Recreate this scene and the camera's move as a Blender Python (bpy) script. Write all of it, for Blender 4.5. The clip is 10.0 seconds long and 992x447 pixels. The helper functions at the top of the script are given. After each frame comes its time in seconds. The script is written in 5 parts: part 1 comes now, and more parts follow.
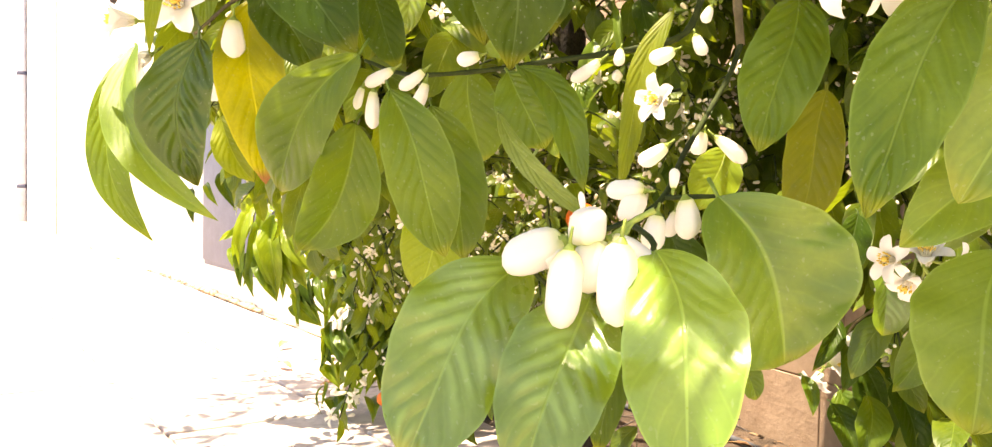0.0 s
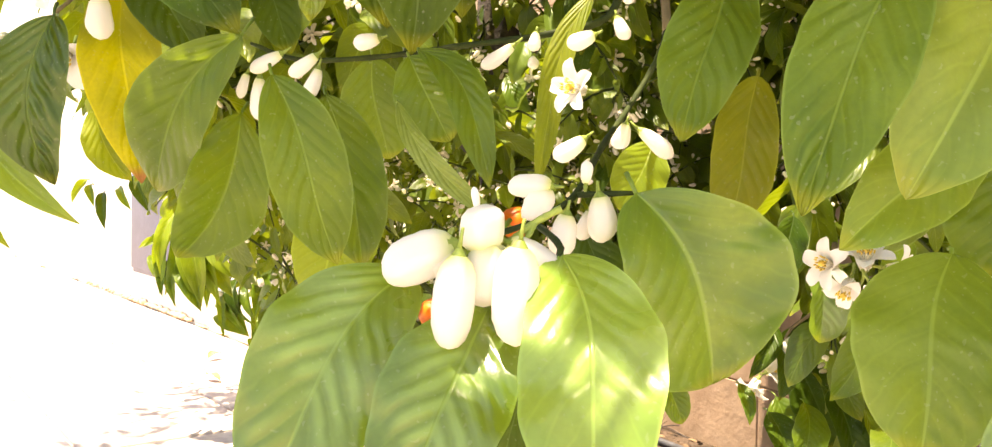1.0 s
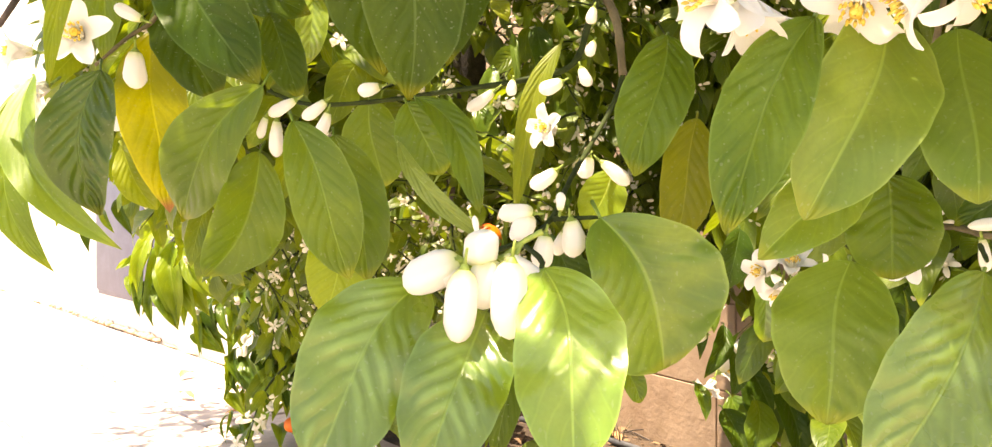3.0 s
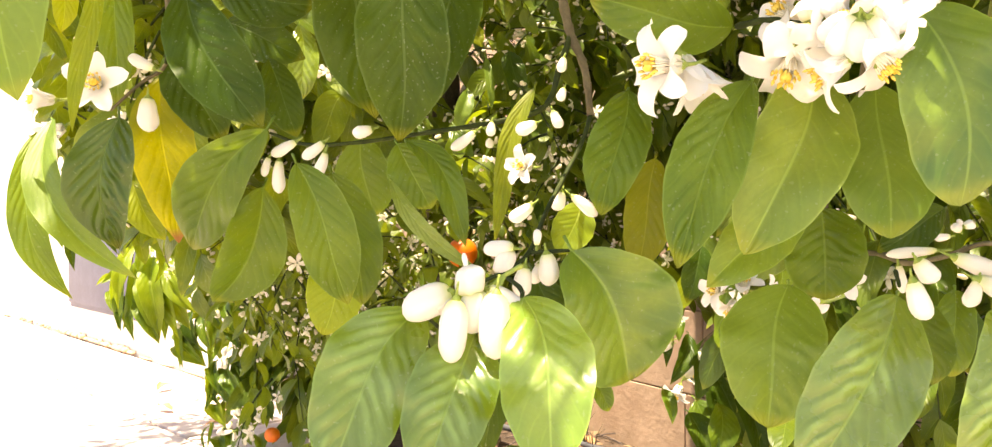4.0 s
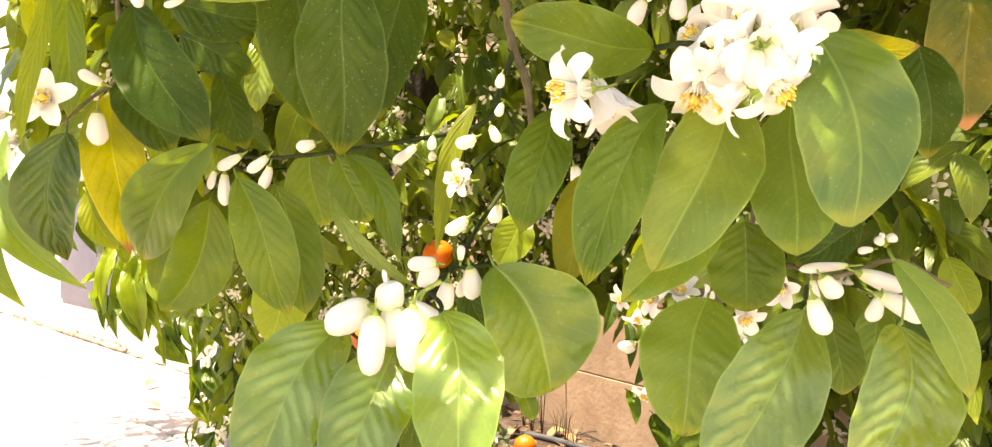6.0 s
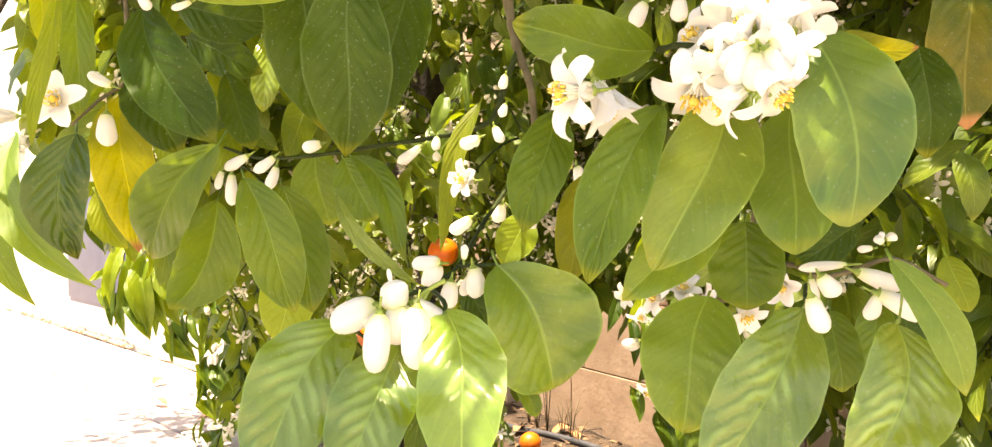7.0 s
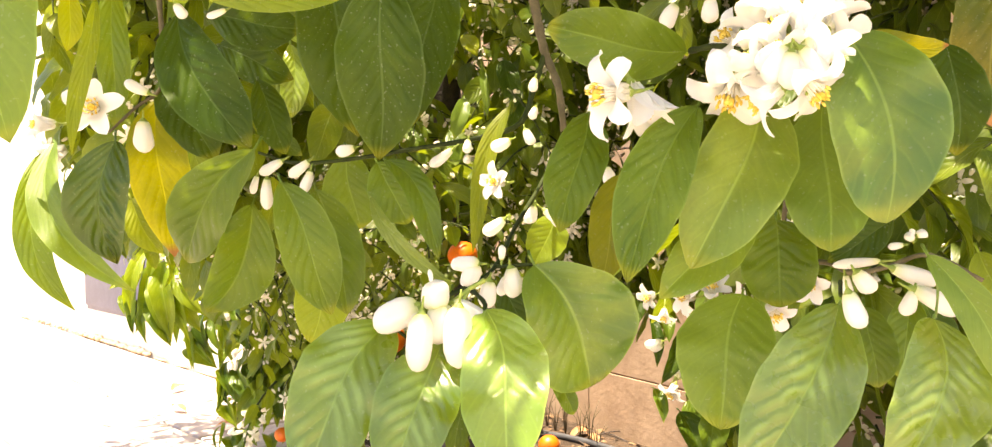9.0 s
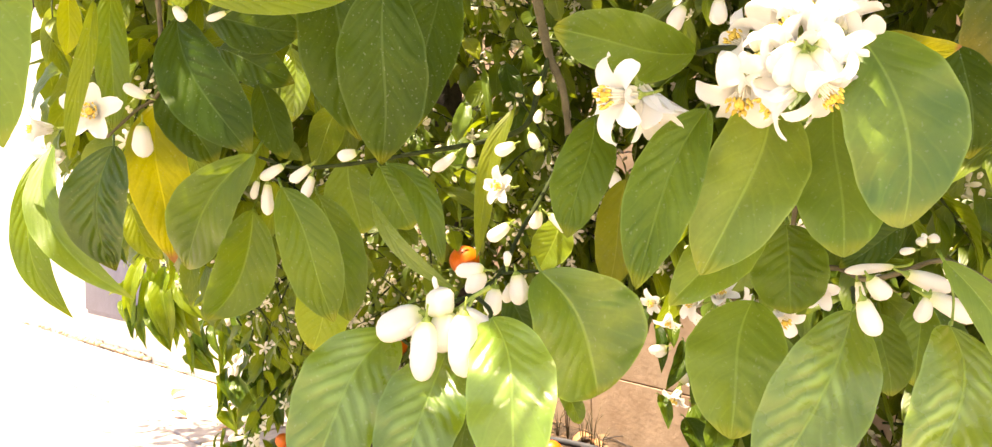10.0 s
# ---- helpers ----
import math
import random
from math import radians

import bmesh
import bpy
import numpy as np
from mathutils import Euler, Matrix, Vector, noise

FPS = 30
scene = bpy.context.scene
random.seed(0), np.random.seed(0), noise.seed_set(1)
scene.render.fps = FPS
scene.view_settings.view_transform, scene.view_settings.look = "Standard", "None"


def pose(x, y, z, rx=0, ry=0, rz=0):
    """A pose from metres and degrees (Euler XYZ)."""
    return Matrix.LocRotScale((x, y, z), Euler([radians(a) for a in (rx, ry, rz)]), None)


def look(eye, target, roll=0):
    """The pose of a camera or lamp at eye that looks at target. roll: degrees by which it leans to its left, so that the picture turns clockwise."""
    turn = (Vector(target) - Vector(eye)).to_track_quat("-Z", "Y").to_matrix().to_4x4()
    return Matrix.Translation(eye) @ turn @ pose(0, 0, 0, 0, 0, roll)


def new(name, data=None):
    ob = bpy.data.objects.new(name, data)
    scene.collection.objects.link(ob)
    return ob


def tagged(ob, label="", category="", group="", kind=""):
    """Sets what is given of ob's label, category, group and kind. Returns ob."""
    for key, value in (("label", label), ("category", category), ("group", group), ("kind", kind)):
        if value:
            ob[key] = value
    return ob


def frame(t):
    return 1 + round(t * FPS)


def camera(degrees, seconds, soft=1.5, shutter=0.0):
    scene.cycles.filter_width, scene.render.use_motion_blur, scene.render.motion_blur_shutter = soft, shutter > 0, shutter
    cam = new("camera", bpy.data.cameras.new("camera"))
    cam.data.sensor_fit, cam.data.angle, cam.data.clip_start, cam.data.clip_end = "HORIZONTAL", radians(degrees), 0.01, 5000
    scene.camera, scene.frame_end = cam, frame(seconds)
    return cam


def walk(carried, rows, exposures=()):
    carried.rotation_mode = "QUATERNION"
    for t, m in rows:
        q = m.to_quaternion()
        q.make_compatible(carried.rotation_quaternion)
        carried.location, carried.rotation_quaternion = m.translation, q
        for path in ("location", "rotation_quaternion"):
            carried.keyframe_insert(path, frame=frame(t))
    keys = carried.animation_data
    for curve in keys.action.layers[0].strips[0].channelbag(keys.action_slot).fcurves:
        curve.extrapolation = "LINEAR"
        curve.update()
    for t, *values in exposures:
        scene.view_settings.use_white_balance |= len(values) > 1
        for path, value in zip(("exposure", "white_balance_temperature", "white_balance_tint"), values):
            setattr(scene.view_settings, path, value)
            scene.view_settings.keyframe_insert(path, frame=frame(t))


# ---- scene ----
cam = camera(60.0, 10.0, 1.3)
PATH = [
    (0, (0.025, 0.016, 0.571), (-0.068, 2.013, 0.498), 1.1),
    (0.5, (0.027, 0.065, 0.569), (0.052, 2.063, 0.499), 0.5),
    (1, (0.045, 0.069, 0.568), (0.081, 2.068, 0.510), 1.0),
    (1.5, (0.045, 0.039, 0.575), (0.102, 2.038, 0.534), 1.1),
    (2, (0.032, 0.006, 0.572), (0.105, 2.005, 0.536), 0.9),
    (2.5, (0.033, -0.003, 0.570), (0.125, 1.995, 0.538), 0.6),
    (4, (0.018, -0.072, 0.589), (0.207, 1.919, 0.578), -0.5),
    (4.5, (0.032, -0.110, 0.598), (0.237, 1.880, 0.573), -0.2),
    (5, (0.048, -0.103, 0.604), (0.258, 1.885, 0.582), -0.5),
    (5.5, (0.056, -0.090, 0.600), (0.257, 1.900, 0.580), -0.5),
    (7, (0.059, -0.100, 0.602), (0.238, 1.892, 0.574), -0.5),
    (7.5, (0.051, -0.097, 0.599), (0.219, 1.896, 0.573), -0.8),
    (8, (0.046, -0.101, 0.600), (0.210, 1.892, 0.575), -1.5),
    (8.5, (0.044, -0.106, 0.599), (0.197, 1.888, 0.578), -1.2),
    (9, (0.043, -0.106, 0.600), (0.198, 1.888, 0.583), -1.1),
    (9.5, (0.036, -0.104, 0.600), (0.191, 1.889, 0.589), -0.9),
    (10, (0.041, -0.096, 0.601), (0.195, 1.898, 0.593), -1.2),
]
walk(cam, [(t, look(eye, target, roll)) for t, eye, target, roll in PATH], [(0, 1.89, 8450, 16), (4.5, 1.87, 8450, 16), (10, 1.87, 8450, 16)])

# ---- world, sun ----
SUN = Vector((-0.20, -0.09, 0.97)).normalized()
world = bpy.data.worlds.new("world")
scene.world = world
world.use_nodes = True
wn = world.node_tree.nodes
sky = wn.new("ShaderNodeTexSky")
sky.sky_type = "NISHITA"
sky.sun_disc = False
sky.sun_elevation = math.asin(SUN.z)
sky.sun_rotation = math.atan2(SUN.x, SUN.y)
wn["Background"].inputs["Strength"].default_value = 0.13
world.node_tree.links.new(sky.outputs[0], wn["Background"].inputs["Color"])
sun = new("sun", bpy.data.lights.new("sun", "SUN"))
sun.data.energy, sun.data.angle, sun.data.color = 5.0, radians(0.6), (1.0, 0.945, 0.83)
sun.matrix_world = look(SUN * 20, (0, 0, 0))

# ---- materials ----


class Nodes:
    """A node material under construction."""

    def __init__(self, name):
        self.m = bpy.data.materials.new(name)
        self.m.use_nodes = True
        self.t = self.m.node_tree
        self.out = self.t.nodes["Material Output"]
        self.b = self.t.nodes["Principled BSDF"]

    def put(self, where, value):
        if isinstance(value, bpy.types.NodeSocket):
            self.t.links.new(value, where)
        elif isinstance(value, (tuple, list)) and len(value) == 3 and where.type == "RGBA":
            where.default_value = (*value, 1)
        else:
            where.default_value = value

    def math(self, op, a, b=0.0, clamp=False):
        n = self.t.nodes.new("ShaderNodeMath")
        n.operation, n.use_clamp = op, clamp
        self.put(n.inputs[0], a)
        self.put(n.inputs[1], b)
        return n.outputs[0]

    def ramp(self, x, lo, hi):
        n = self.t.nodes.new("ShaderNodeMapRange")
        n.interpolation_type = "SMOOTHSTEP"
        self.put(n.inputs["Value"], x)
        n.inputs["From Min"].default_value, n.inputs["From Max"].default_value = lo, hi
        return n.outputs["Result"]

    def mix(self, f, a, b, mode="MIX"):
        n = self.t.nodes.new("ShaderNodeMix")
        n.data_type, n.blend_type = "RGBA", mode
        self.put(n.inputs[0], f)
        self.put(n.inputs[6], a)
        self.put(n.inputs[7], b)
        return n.outputs[2]

    def coords(self, kind="Object"):
        return self.t.nodes.new("ShaderNodeTexCoord").outputs[kind]

    def noise(self, scale, detail=3.0, rough=0.5, vector=None):
        n = self.t.nodes.new("ShaderNodeTexNoise")
        n.inputs["Scale"].default_value, n.inputs["Detail"].default_value = scale, detail
        n.inputs["Roughness"].default_value = rough
        self.put(n.inputs["Vector"], vector or self.coords())
        return n.outputs[0]

    def bump(self, height, strength, distance):
        n = self.t.nodes.new("ShaderNodeBump")
        n.inputs["Strength"].default_value, n.inputs["Distance"].default_value = strength, distance
        self.put(n.inputs["Height"], height)
        self.put(self.b.inputs["Normal"], n.outputs[0])
        return n.outputs[0]

    def done(self, colour, rough, **more):
        self.put(self.b.inputs["Base Color"], colour)
        self.put(self.b.inputs["Roughness"], rough)
        for k, v in more.items():
            self.put(self.b.inputs[k.replace("_", " ")], v)
        return self.m


def thin(n, colour, share):
    """Lets part of the light through a thin leaf or petal."""
    tr = n.t.nodes.new("ShaderNodeBsdfTranslucent")
    n.put(tr.inputs["Color"], colour)
    mx = n.t.nodes.new("ShaderNodeMixShader")
    n.put(mx.inputs[0], share)
    n.t.links.new(n.b.outputs[0], mx.inputs[1])
    n.t.links.new(tr.outputs[0], mx.inputs[2])
    n.t.links.new(mx.outputs[0], n.out.inputs["Surface"])


def leaf_material(name, base, second, through_colour, share=0.35, rough=0.40, island=False, tip=0.3, relief=0.4, shine=0.32, dry=(0.48, 0.45, 0.03), sheen_stripe=0.12, foot=None, wavy=1.0):
    n = Nodes(name)
    uv = n.t.nodes.new("ShaderNodeSeparateXYZ")
    n.put(uv.inputs[0], n.coords("UV"))
    across = n.math("ABSOLUTE", n.math("MULTIPLY_ADD", uv.outputs[0], 2.0))
    across.node.inputs[0].links[0].from_node.inputs[2].default_value = -1.0
    along = uv.outputs[1]
    wob = n.noise(55.0, 2.0)
    s = n.math("SUBTRACT", n.math("MULTIPLY", along, 8.5), n.math("MULTIPLY", across, 2.6))
    s = n.math("ADD", s, n.math("MULTIPLY", wob, 0.9))
    ridge = n.math("PINGPONG", s, 0.5)
    vein = n.math("SUBTRACT", 1.0, n.ramp(ridge, 0.0, 0.13))
    mid = n.math("SUBTRACT", 1.0, n.ramp(across, 0.012, 0.045))
    if island:
        rnd = n.t.nodes.new("ShaderNodeNewGeometry").outputs["Random Per Island"]
    else:
        rnd = n.t.nodes.new("ShaderNodeObjectInfo").outputs["Random"]
    blotch = n.ramp(n.noise(28.0, 3.0), 0.36, 0.68)
    c = n.mix(blotch, base, second)
    c = n.mix(n.math("MULTIPLY", n.ramp(n.noise(420.0, 2.0), 0.35, 0.7), 0.22), c, tuple(v * 0.6 for v in base))
    light = tuple(min(1.0, v * 1.5 + 0.035) for v in second)
    c = n.mix(n.math("MULTIPLY", n.math("MULTIPLY", vein, n.ramp(n.noise(40.0, 2.0), 0.4, 0.65)), 0.10), c, light)
    # sheen between the side veins, put into the colour here and there
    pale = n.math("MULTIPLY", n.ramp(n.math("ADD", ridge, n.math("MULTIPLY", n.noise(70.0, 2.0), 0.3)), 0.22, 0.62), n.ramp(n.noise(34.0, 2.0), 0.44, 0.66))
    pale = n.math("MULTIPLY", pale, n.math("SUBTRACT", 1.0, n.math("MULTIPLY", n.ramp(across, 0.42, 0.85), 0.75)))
    c = n.mix(n.math("MULTIPLY", pale, sheen_stripe), c, tuple(min(1.0, v * 1.8 + 0.05) for v in second))
    c = n.mix(n.math("MULTIPLY", mid, 0.55), c, light)
    c = n.mix(n.math("MULTIPLY", n.ramp(across, 0.93, 0.99), 0.55), c, light)
    tipped = n.math("MULTIPLY", n.ramp(n.math("ADD", along, n.math("MULTIPLY", wob, 0.07)), 0.93, 1.0), tip)
    c = n.mix(tipped, c, dry)
    if foot:
        c = n.mix(n.ramp(n.math("ADD", along, n.math("MULTIPLY", n.noise(30.0, 2.0), 0.5)), 0.55, 0.85), foot, c)
    # pale specks of dust and scars
    speck = n.math("MULTIPLY", n.ramp(n.noise(520.0, 0.0), 0.74, 0.79), 0.20)
    c = n.mix(speck, c, (0.45, 0.48, 0.32))
    hsv = n.t.nodes.new("ShaderNodeHueSaturation")
    n.put(hsv.inputs["Color"], c)
    n.put(hsv.inputs["Value"], n.math("MULTIPLY_ADD", rnd, 0.35))
    hsv.inputs["Value"].links[0].from_node.inputs[2].default_value = 0.82
    n.put(hsv.inputs["Hue"], n.math("MULTIPLY_ADD", rnd, -0.016))
    hsv.inputs["Hue"].links[0].from_node.inputs[2].default_value = 0.508
    c = hsv.outputs[0]
    swell = n.math("SUBTRACT", n.ramp(ridge, 0.0, 0.42), n.math("MULTIPLY", mid, 1.4))
    fade = n.math("SUBTRACT", 1.0, n.ramp(across, 0.55, 1.0))
    height = n.math("ADD", n.math("MULTIPLY", swell, fade), n.math("MULTIPLY", n.noise(900.0, 1.0), 0.12))
    height = n.math("ADD", height, n.math("MULTIPLY", n.noise(20.0, 1.0), 2.2 * wavy))
    n.bump(height, relief * 0.9, 0.0013)
    t = n.mix(n.math("MULTIPLY", n.math("MAXIMUM", mid, n.math("MULTIPLY", vein, 0.5)), 0.5), through_colour, tuple(min(1, v * 1.5) for v in through_colour))
    t = n.mix(tipped, t, dry)
    t = n.mix(n.math("MULTIPLY", n.ramp(n.noise(34.0, 2.0), 0.38, 0.66), 0.45), t, tuple(v * f for v, f in zip(through_colour, (0.5, 0.62, 0.5))))
    thin(n, t, share)
    rough = n.math("ADD", rough - 0.05, n.math("MULTIPLY", n.noise(45.0, 3.0), 0.14))
    return n.done(c, rough, Specular_IOR_Level=shine)


# striped and silvery hold the most sheen in their colour
LEAF = {
    "green": leaf_material("leaf_green", (0.054, 0.112, 0.0105), (0.112, 0.182, 0.016), (0.335, 0.435, 0.019), 0.36, 0.30, relief=0.38, shine=0.34, sheen_stripe=0.10, wavy=2.0),
    "rib": leaf_material("leaf_ribbed", (0.034, 0.072, 0.009), (0.06, 0.105, 0.012), (0.19, 0.26, 0.013), 0.28, 0.28, relief=0.6, shine=0.45, sheen_stripe=0.3),
    "deep": leaf_material("leaf_deep", (0.052, 0.108, 0.0105), (0.108, 0.175, 0.016), (0.27, 0.36, 0.017), 0.32, 0.30, relief=0.55, shine=0.24, sheen_stripe=0.18),
    "dark": leaf_material("leaf_dark", (0.0265, 0.0585, 0.006), (0.046, 0.086, 0.008), (0.155, 0.225, 0.009), 0.28, 0.32, relief=0.4, shine=0.15, sheen_stripe=0.12),
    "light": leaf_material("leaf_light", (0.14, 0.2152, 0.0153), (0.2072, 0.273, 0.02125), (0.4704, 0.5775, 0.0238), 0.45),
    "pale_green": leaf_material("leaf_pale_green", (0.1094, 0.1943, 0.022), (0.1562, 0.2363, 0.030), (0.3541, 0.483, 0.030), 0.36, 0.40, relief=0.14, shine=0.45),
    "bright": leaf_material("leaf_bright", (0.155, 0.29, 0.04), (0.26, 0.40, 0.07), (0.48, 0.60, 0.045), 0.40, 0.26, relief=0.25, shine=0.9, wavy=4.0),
    "striped": leaf_material("leaf_striped", (0.060, 0.128, 0.013), (0.118, 0.198, 0.024), (0.28, 0.40, 0.022), 0.36, 0.27, relief=0.4, shine=0.95, sheen_stripe=0.72, wavy=3.2),
    "silvery": leaf_material("leaf_silvery", (0.115, 0.195, 0.022), (0.18, 0.265, 0.036), (0.40, 0.52, 0.033), 0.36, 0.25, relief=0.45, shine=0.95, wavy=3.2, sheen_stripe=0.85),
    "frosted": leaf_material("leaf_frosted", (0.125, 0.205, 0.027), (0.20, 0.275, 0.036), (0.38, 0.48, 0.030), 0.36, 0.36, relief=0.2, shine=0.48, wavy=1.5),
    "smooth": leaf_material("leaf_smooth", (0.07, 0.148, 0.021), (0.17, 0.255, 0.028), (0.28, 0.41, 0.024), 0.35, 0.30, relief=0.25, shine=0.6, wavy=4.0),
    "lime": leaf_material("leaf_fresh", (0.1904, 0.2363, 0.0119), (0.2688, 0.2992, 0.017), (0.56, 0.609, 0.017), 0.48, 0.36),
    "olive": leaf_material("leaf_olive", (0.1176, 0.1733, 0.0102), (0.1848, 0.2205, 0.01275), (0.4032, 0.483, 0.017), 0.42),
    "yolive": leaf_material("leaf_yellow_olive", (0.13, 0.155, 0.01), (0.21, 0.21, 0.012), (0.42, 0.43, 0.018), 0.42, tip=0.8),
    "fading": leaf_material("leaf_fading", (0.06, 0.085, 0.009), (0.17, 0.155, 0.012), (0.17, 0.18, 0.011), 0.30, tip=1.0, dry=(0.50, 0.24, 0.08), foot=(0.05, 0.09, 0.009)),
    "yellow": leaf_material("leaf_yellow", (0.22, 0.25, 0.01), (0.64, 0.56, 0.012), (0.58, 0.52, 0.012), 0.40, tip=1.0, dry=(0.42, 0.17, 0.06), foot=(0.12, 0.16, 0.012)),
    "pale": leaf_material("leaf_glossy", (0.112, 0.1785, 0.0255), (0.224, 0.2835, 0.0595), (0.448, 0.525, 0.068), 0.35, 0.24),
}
LEAF_FAR = leaf_material("leaf_crown", (0.0504, 0.0966, 0.00935), (0.1288, 0.1785, 0.017), (0.3696, 0.4515, 0.0187), 0.34, 0.34, island=True, shine=0.34)


def petal_material(name, lo, hi, foot, white=0.93, share=0.5, cream=0.97):
    n = Nodes(name)
    uv = n.t.nodes.new("ShaderNodeSeparateXYZ")
    n.put(uv.inputs[0], n.coords("UV"))
    c = n.mix(n.ramp(uv.outputs[1], lo, hi), foot, (white, white * (0.5 + cream / 2), white * cream))
    c = n.mix(n.math("MULTIPLY", n.ramp(n.noise(160.0, 2.0), 0.45, 0.75), 0.12), c, (0.86, 0.83, 0.76))
    n.bump(n.noise(500.0, 2.0), 0.2, 0.0006)
    thin(n, (0.96, 0.95, 0.94 * cream), share)
    return n.done(c, 0.5)


def plain_material(name, a, b, scale, rough, relief=0.3, depth=0.001, **more):
    n = Nodes(name)
    c = n.mix(n.ramp(n.noise(scale, 4.0), 0.35, 0.68), a, b)
    c = n.mix(n.math("MULTIPLY", n.ramp(n.noise(scale * 9, 3.0), 0.4, 0.7), 0.35), c, tuple(v * 0.65 for v in a))
    n.bump(n.noise(scale * 6, 4.0, 0.6), relief, depth)
    return n.done(c, rough, **more)


PETAL = petal_material("petal_white", 0.0, 0.22, (0.76, 0.77, 0.5))
BUD_SKIN = petal_material("bud_white", 0.06, 0.36, (0.68, 0.70, 0.26), 0.89, 0.36, 0.89)
BLOSSOM = petal_material("blossom_cream", 0.0, 0.22, (0.70, 0.72, 0.4), 0.82, 0.4, 0.80)
CALYX = plain_material("calyx_green", (0.20, 0.28, 0.04), (0.36, 0.42, 0.08), 200, 0.5)
ANTHER = plain_material("anther_yellow", (0.78, 0.50, 0.06), (0.88, 0.68, 0.16), 400, 0.7)
FILAMENT = plain_material("filament_cream", (0.8, 0.76, 0.6), (0.85, 0.8, 0.68), 300, 0.6)
TWIG_GREEN = plain_material("twig_green", (0.026, 0.038, 0.010), (0.045, 0.062, 0.014), 120, 0.75, Specular_IOR_Level=0.2)
TWIG = plain_material("twig_brown", (0.11, 0.09, 0.05), (0.17, 0.14, 0.08), 90, 0.8, Specular_IOR_Level=0.2)
BARK = plain_material("bark", (0.07, 0.055, 0.05), (0.14, 0.11, 0.095), 30, 0.9, 0.8, 0.004)
PEEL = plain_material("orange_peel", (0.80, 0.15, 0.01), (0.86, 0.20, 0.012), 60, 0.4, 0.5, 0.0008)
PLASTER = plain_material("white_plaster", (0.80, 0.78, 0.74), (0.72, 0.69, 0.64), 3, 0.85, 0.4, 0.004)
RUBBLE = plain_material("crumbled_brick", (0.50, 0.32, 0.19), (0.66, 0.48, 0.33), 25, 0.95, 0.4, 0.004)
PANEL = plain_material("grey_paint", (0.046, 0.052, 0.10), (0.068, 0.074, 0.13), 12, 0.5, 0.2, 0.002)
PIPE = plain_material("grey_pipe", (0.42, 0.42, 0.50), (0.50, 0.50, 0.58), 10, 0.5)
SOIL = plain_material("soil", (0.06, 0.04, 0.026), (0.15, 0.10, 0.068), 18, 1.0, 1.0, 0.02)
PAVING = plain_material("paving", (0.52, 0.42, 0.38), (0.62, 0.53, 0.48), 6, 0.85, 0.5, 0.004)
GROUND = plain_material("ground_earth", (0.50, 0.43, 0.37), (0.62, 0.55, 0.48), 2, 0.95, 0.6, 0.01)
LITTER = plain_material("leaf_litter", (0.10, 0.06, 0.035), (0.26, 0.16, 0.09), 40, 0.9)
HOSE = plain_material("hose_rubber", (0.05, 0.052, 0.06), (0.085, 0.088, 0.10), 40, 0.55)
DRY = plain_material("dry_leaf", (0.36, 0.16, 0.07), (0.48, 0.27, 0.13), 60, 0.8)


def block_material():
    n = Nodes("concrete_block")
    rnd = n.t.nodes.new("ShaderNodeObjectInfo").outputs["Random"]
    pos = n.t.nodes.new("ShaderNodeNewGeometry").outputs["Position"]
    c = n.mix(n.ramp(n.noise(9.0, 5.0, 0.6, pos), 0.3, 0.72), (0.31, 0.205, 0.14), (0.46, 0.325, 0.235))
    c = n.mix(n.math("MULTIPLY", n.ramp(n.noise(60.0, 4.0, 0.6, pos), 0.42, 0.7), 0.16), c, (0.29, 0.185, 0.115))
    c = n.mix(n.math("MULTIPLY", rnd, 0.25), c, (0.45, 0.34, 0.26))
    n.bump(n.math("ADD", n.noise(70.0, 5.0, 0.65, pos), n.math("MULTIPLY", n.noise(14.0, 3.0, 0.5, pos), 0.8)), 0.28, 0.008)
    return n.done(c, 0.92)


BLOCK = block_material()
PAVE_JOINT = plain_material("paving_joint", (0.42, 0.35, 0.31), (0.5, 0.43, 0.38), 30, 1.0, 0.5, 0.003)
MORTAR = plain_material("mortar", (0.20, 0.13, 0.085), (0.27, 0.185, 0.125), 30, 1.0, 0.6, 0.004)

# ---- mesh helpers ----
HOME = {}


def thing(name, at, label, category, group="", kind=""):
    ob = new(name)
    ob.location = at
    HOME[ob] = Matrix.Translation(at)
    return tagged(ob, label, category, group, kind)


def mesh_of(bm, name, material, smooth=True):
    me = bpy.data.meshes.new(name)
    bm.to_mesh(me)
    bm.free()
    me.materials.append(material)
    if smooth:
        me.shade_smooth()
    return me


def hang(ob, parent, m):
    """Puts ob at the world pose m, under parent."""
    HOME[ob] = m
    if parent:
        ob.parent = parent
        ob.matrix_basis = HOME[parent].inverted() @ m
    else:
        ob.matrix_basis = m
    return ob


def part(name, bm, material, parent, label="", m=Matrix(), smooth=True):
    me = bm if isinstance(bm, bpy.types.Mesh) else mesh_of(bm, name, material, smooth)
    return tagged(hang(new(name, me), parent, m), label)


def frame_of(at, ahead, normal):
    x = Vector(ahead).normalized()
    z = Vector(normal)
    z = (z - x * z.dot(x)).normalized()
    y = z.cross(x)
    return Matrix.Translation(at) @ Matrix((x, y, z)).transposed().to_4x4()


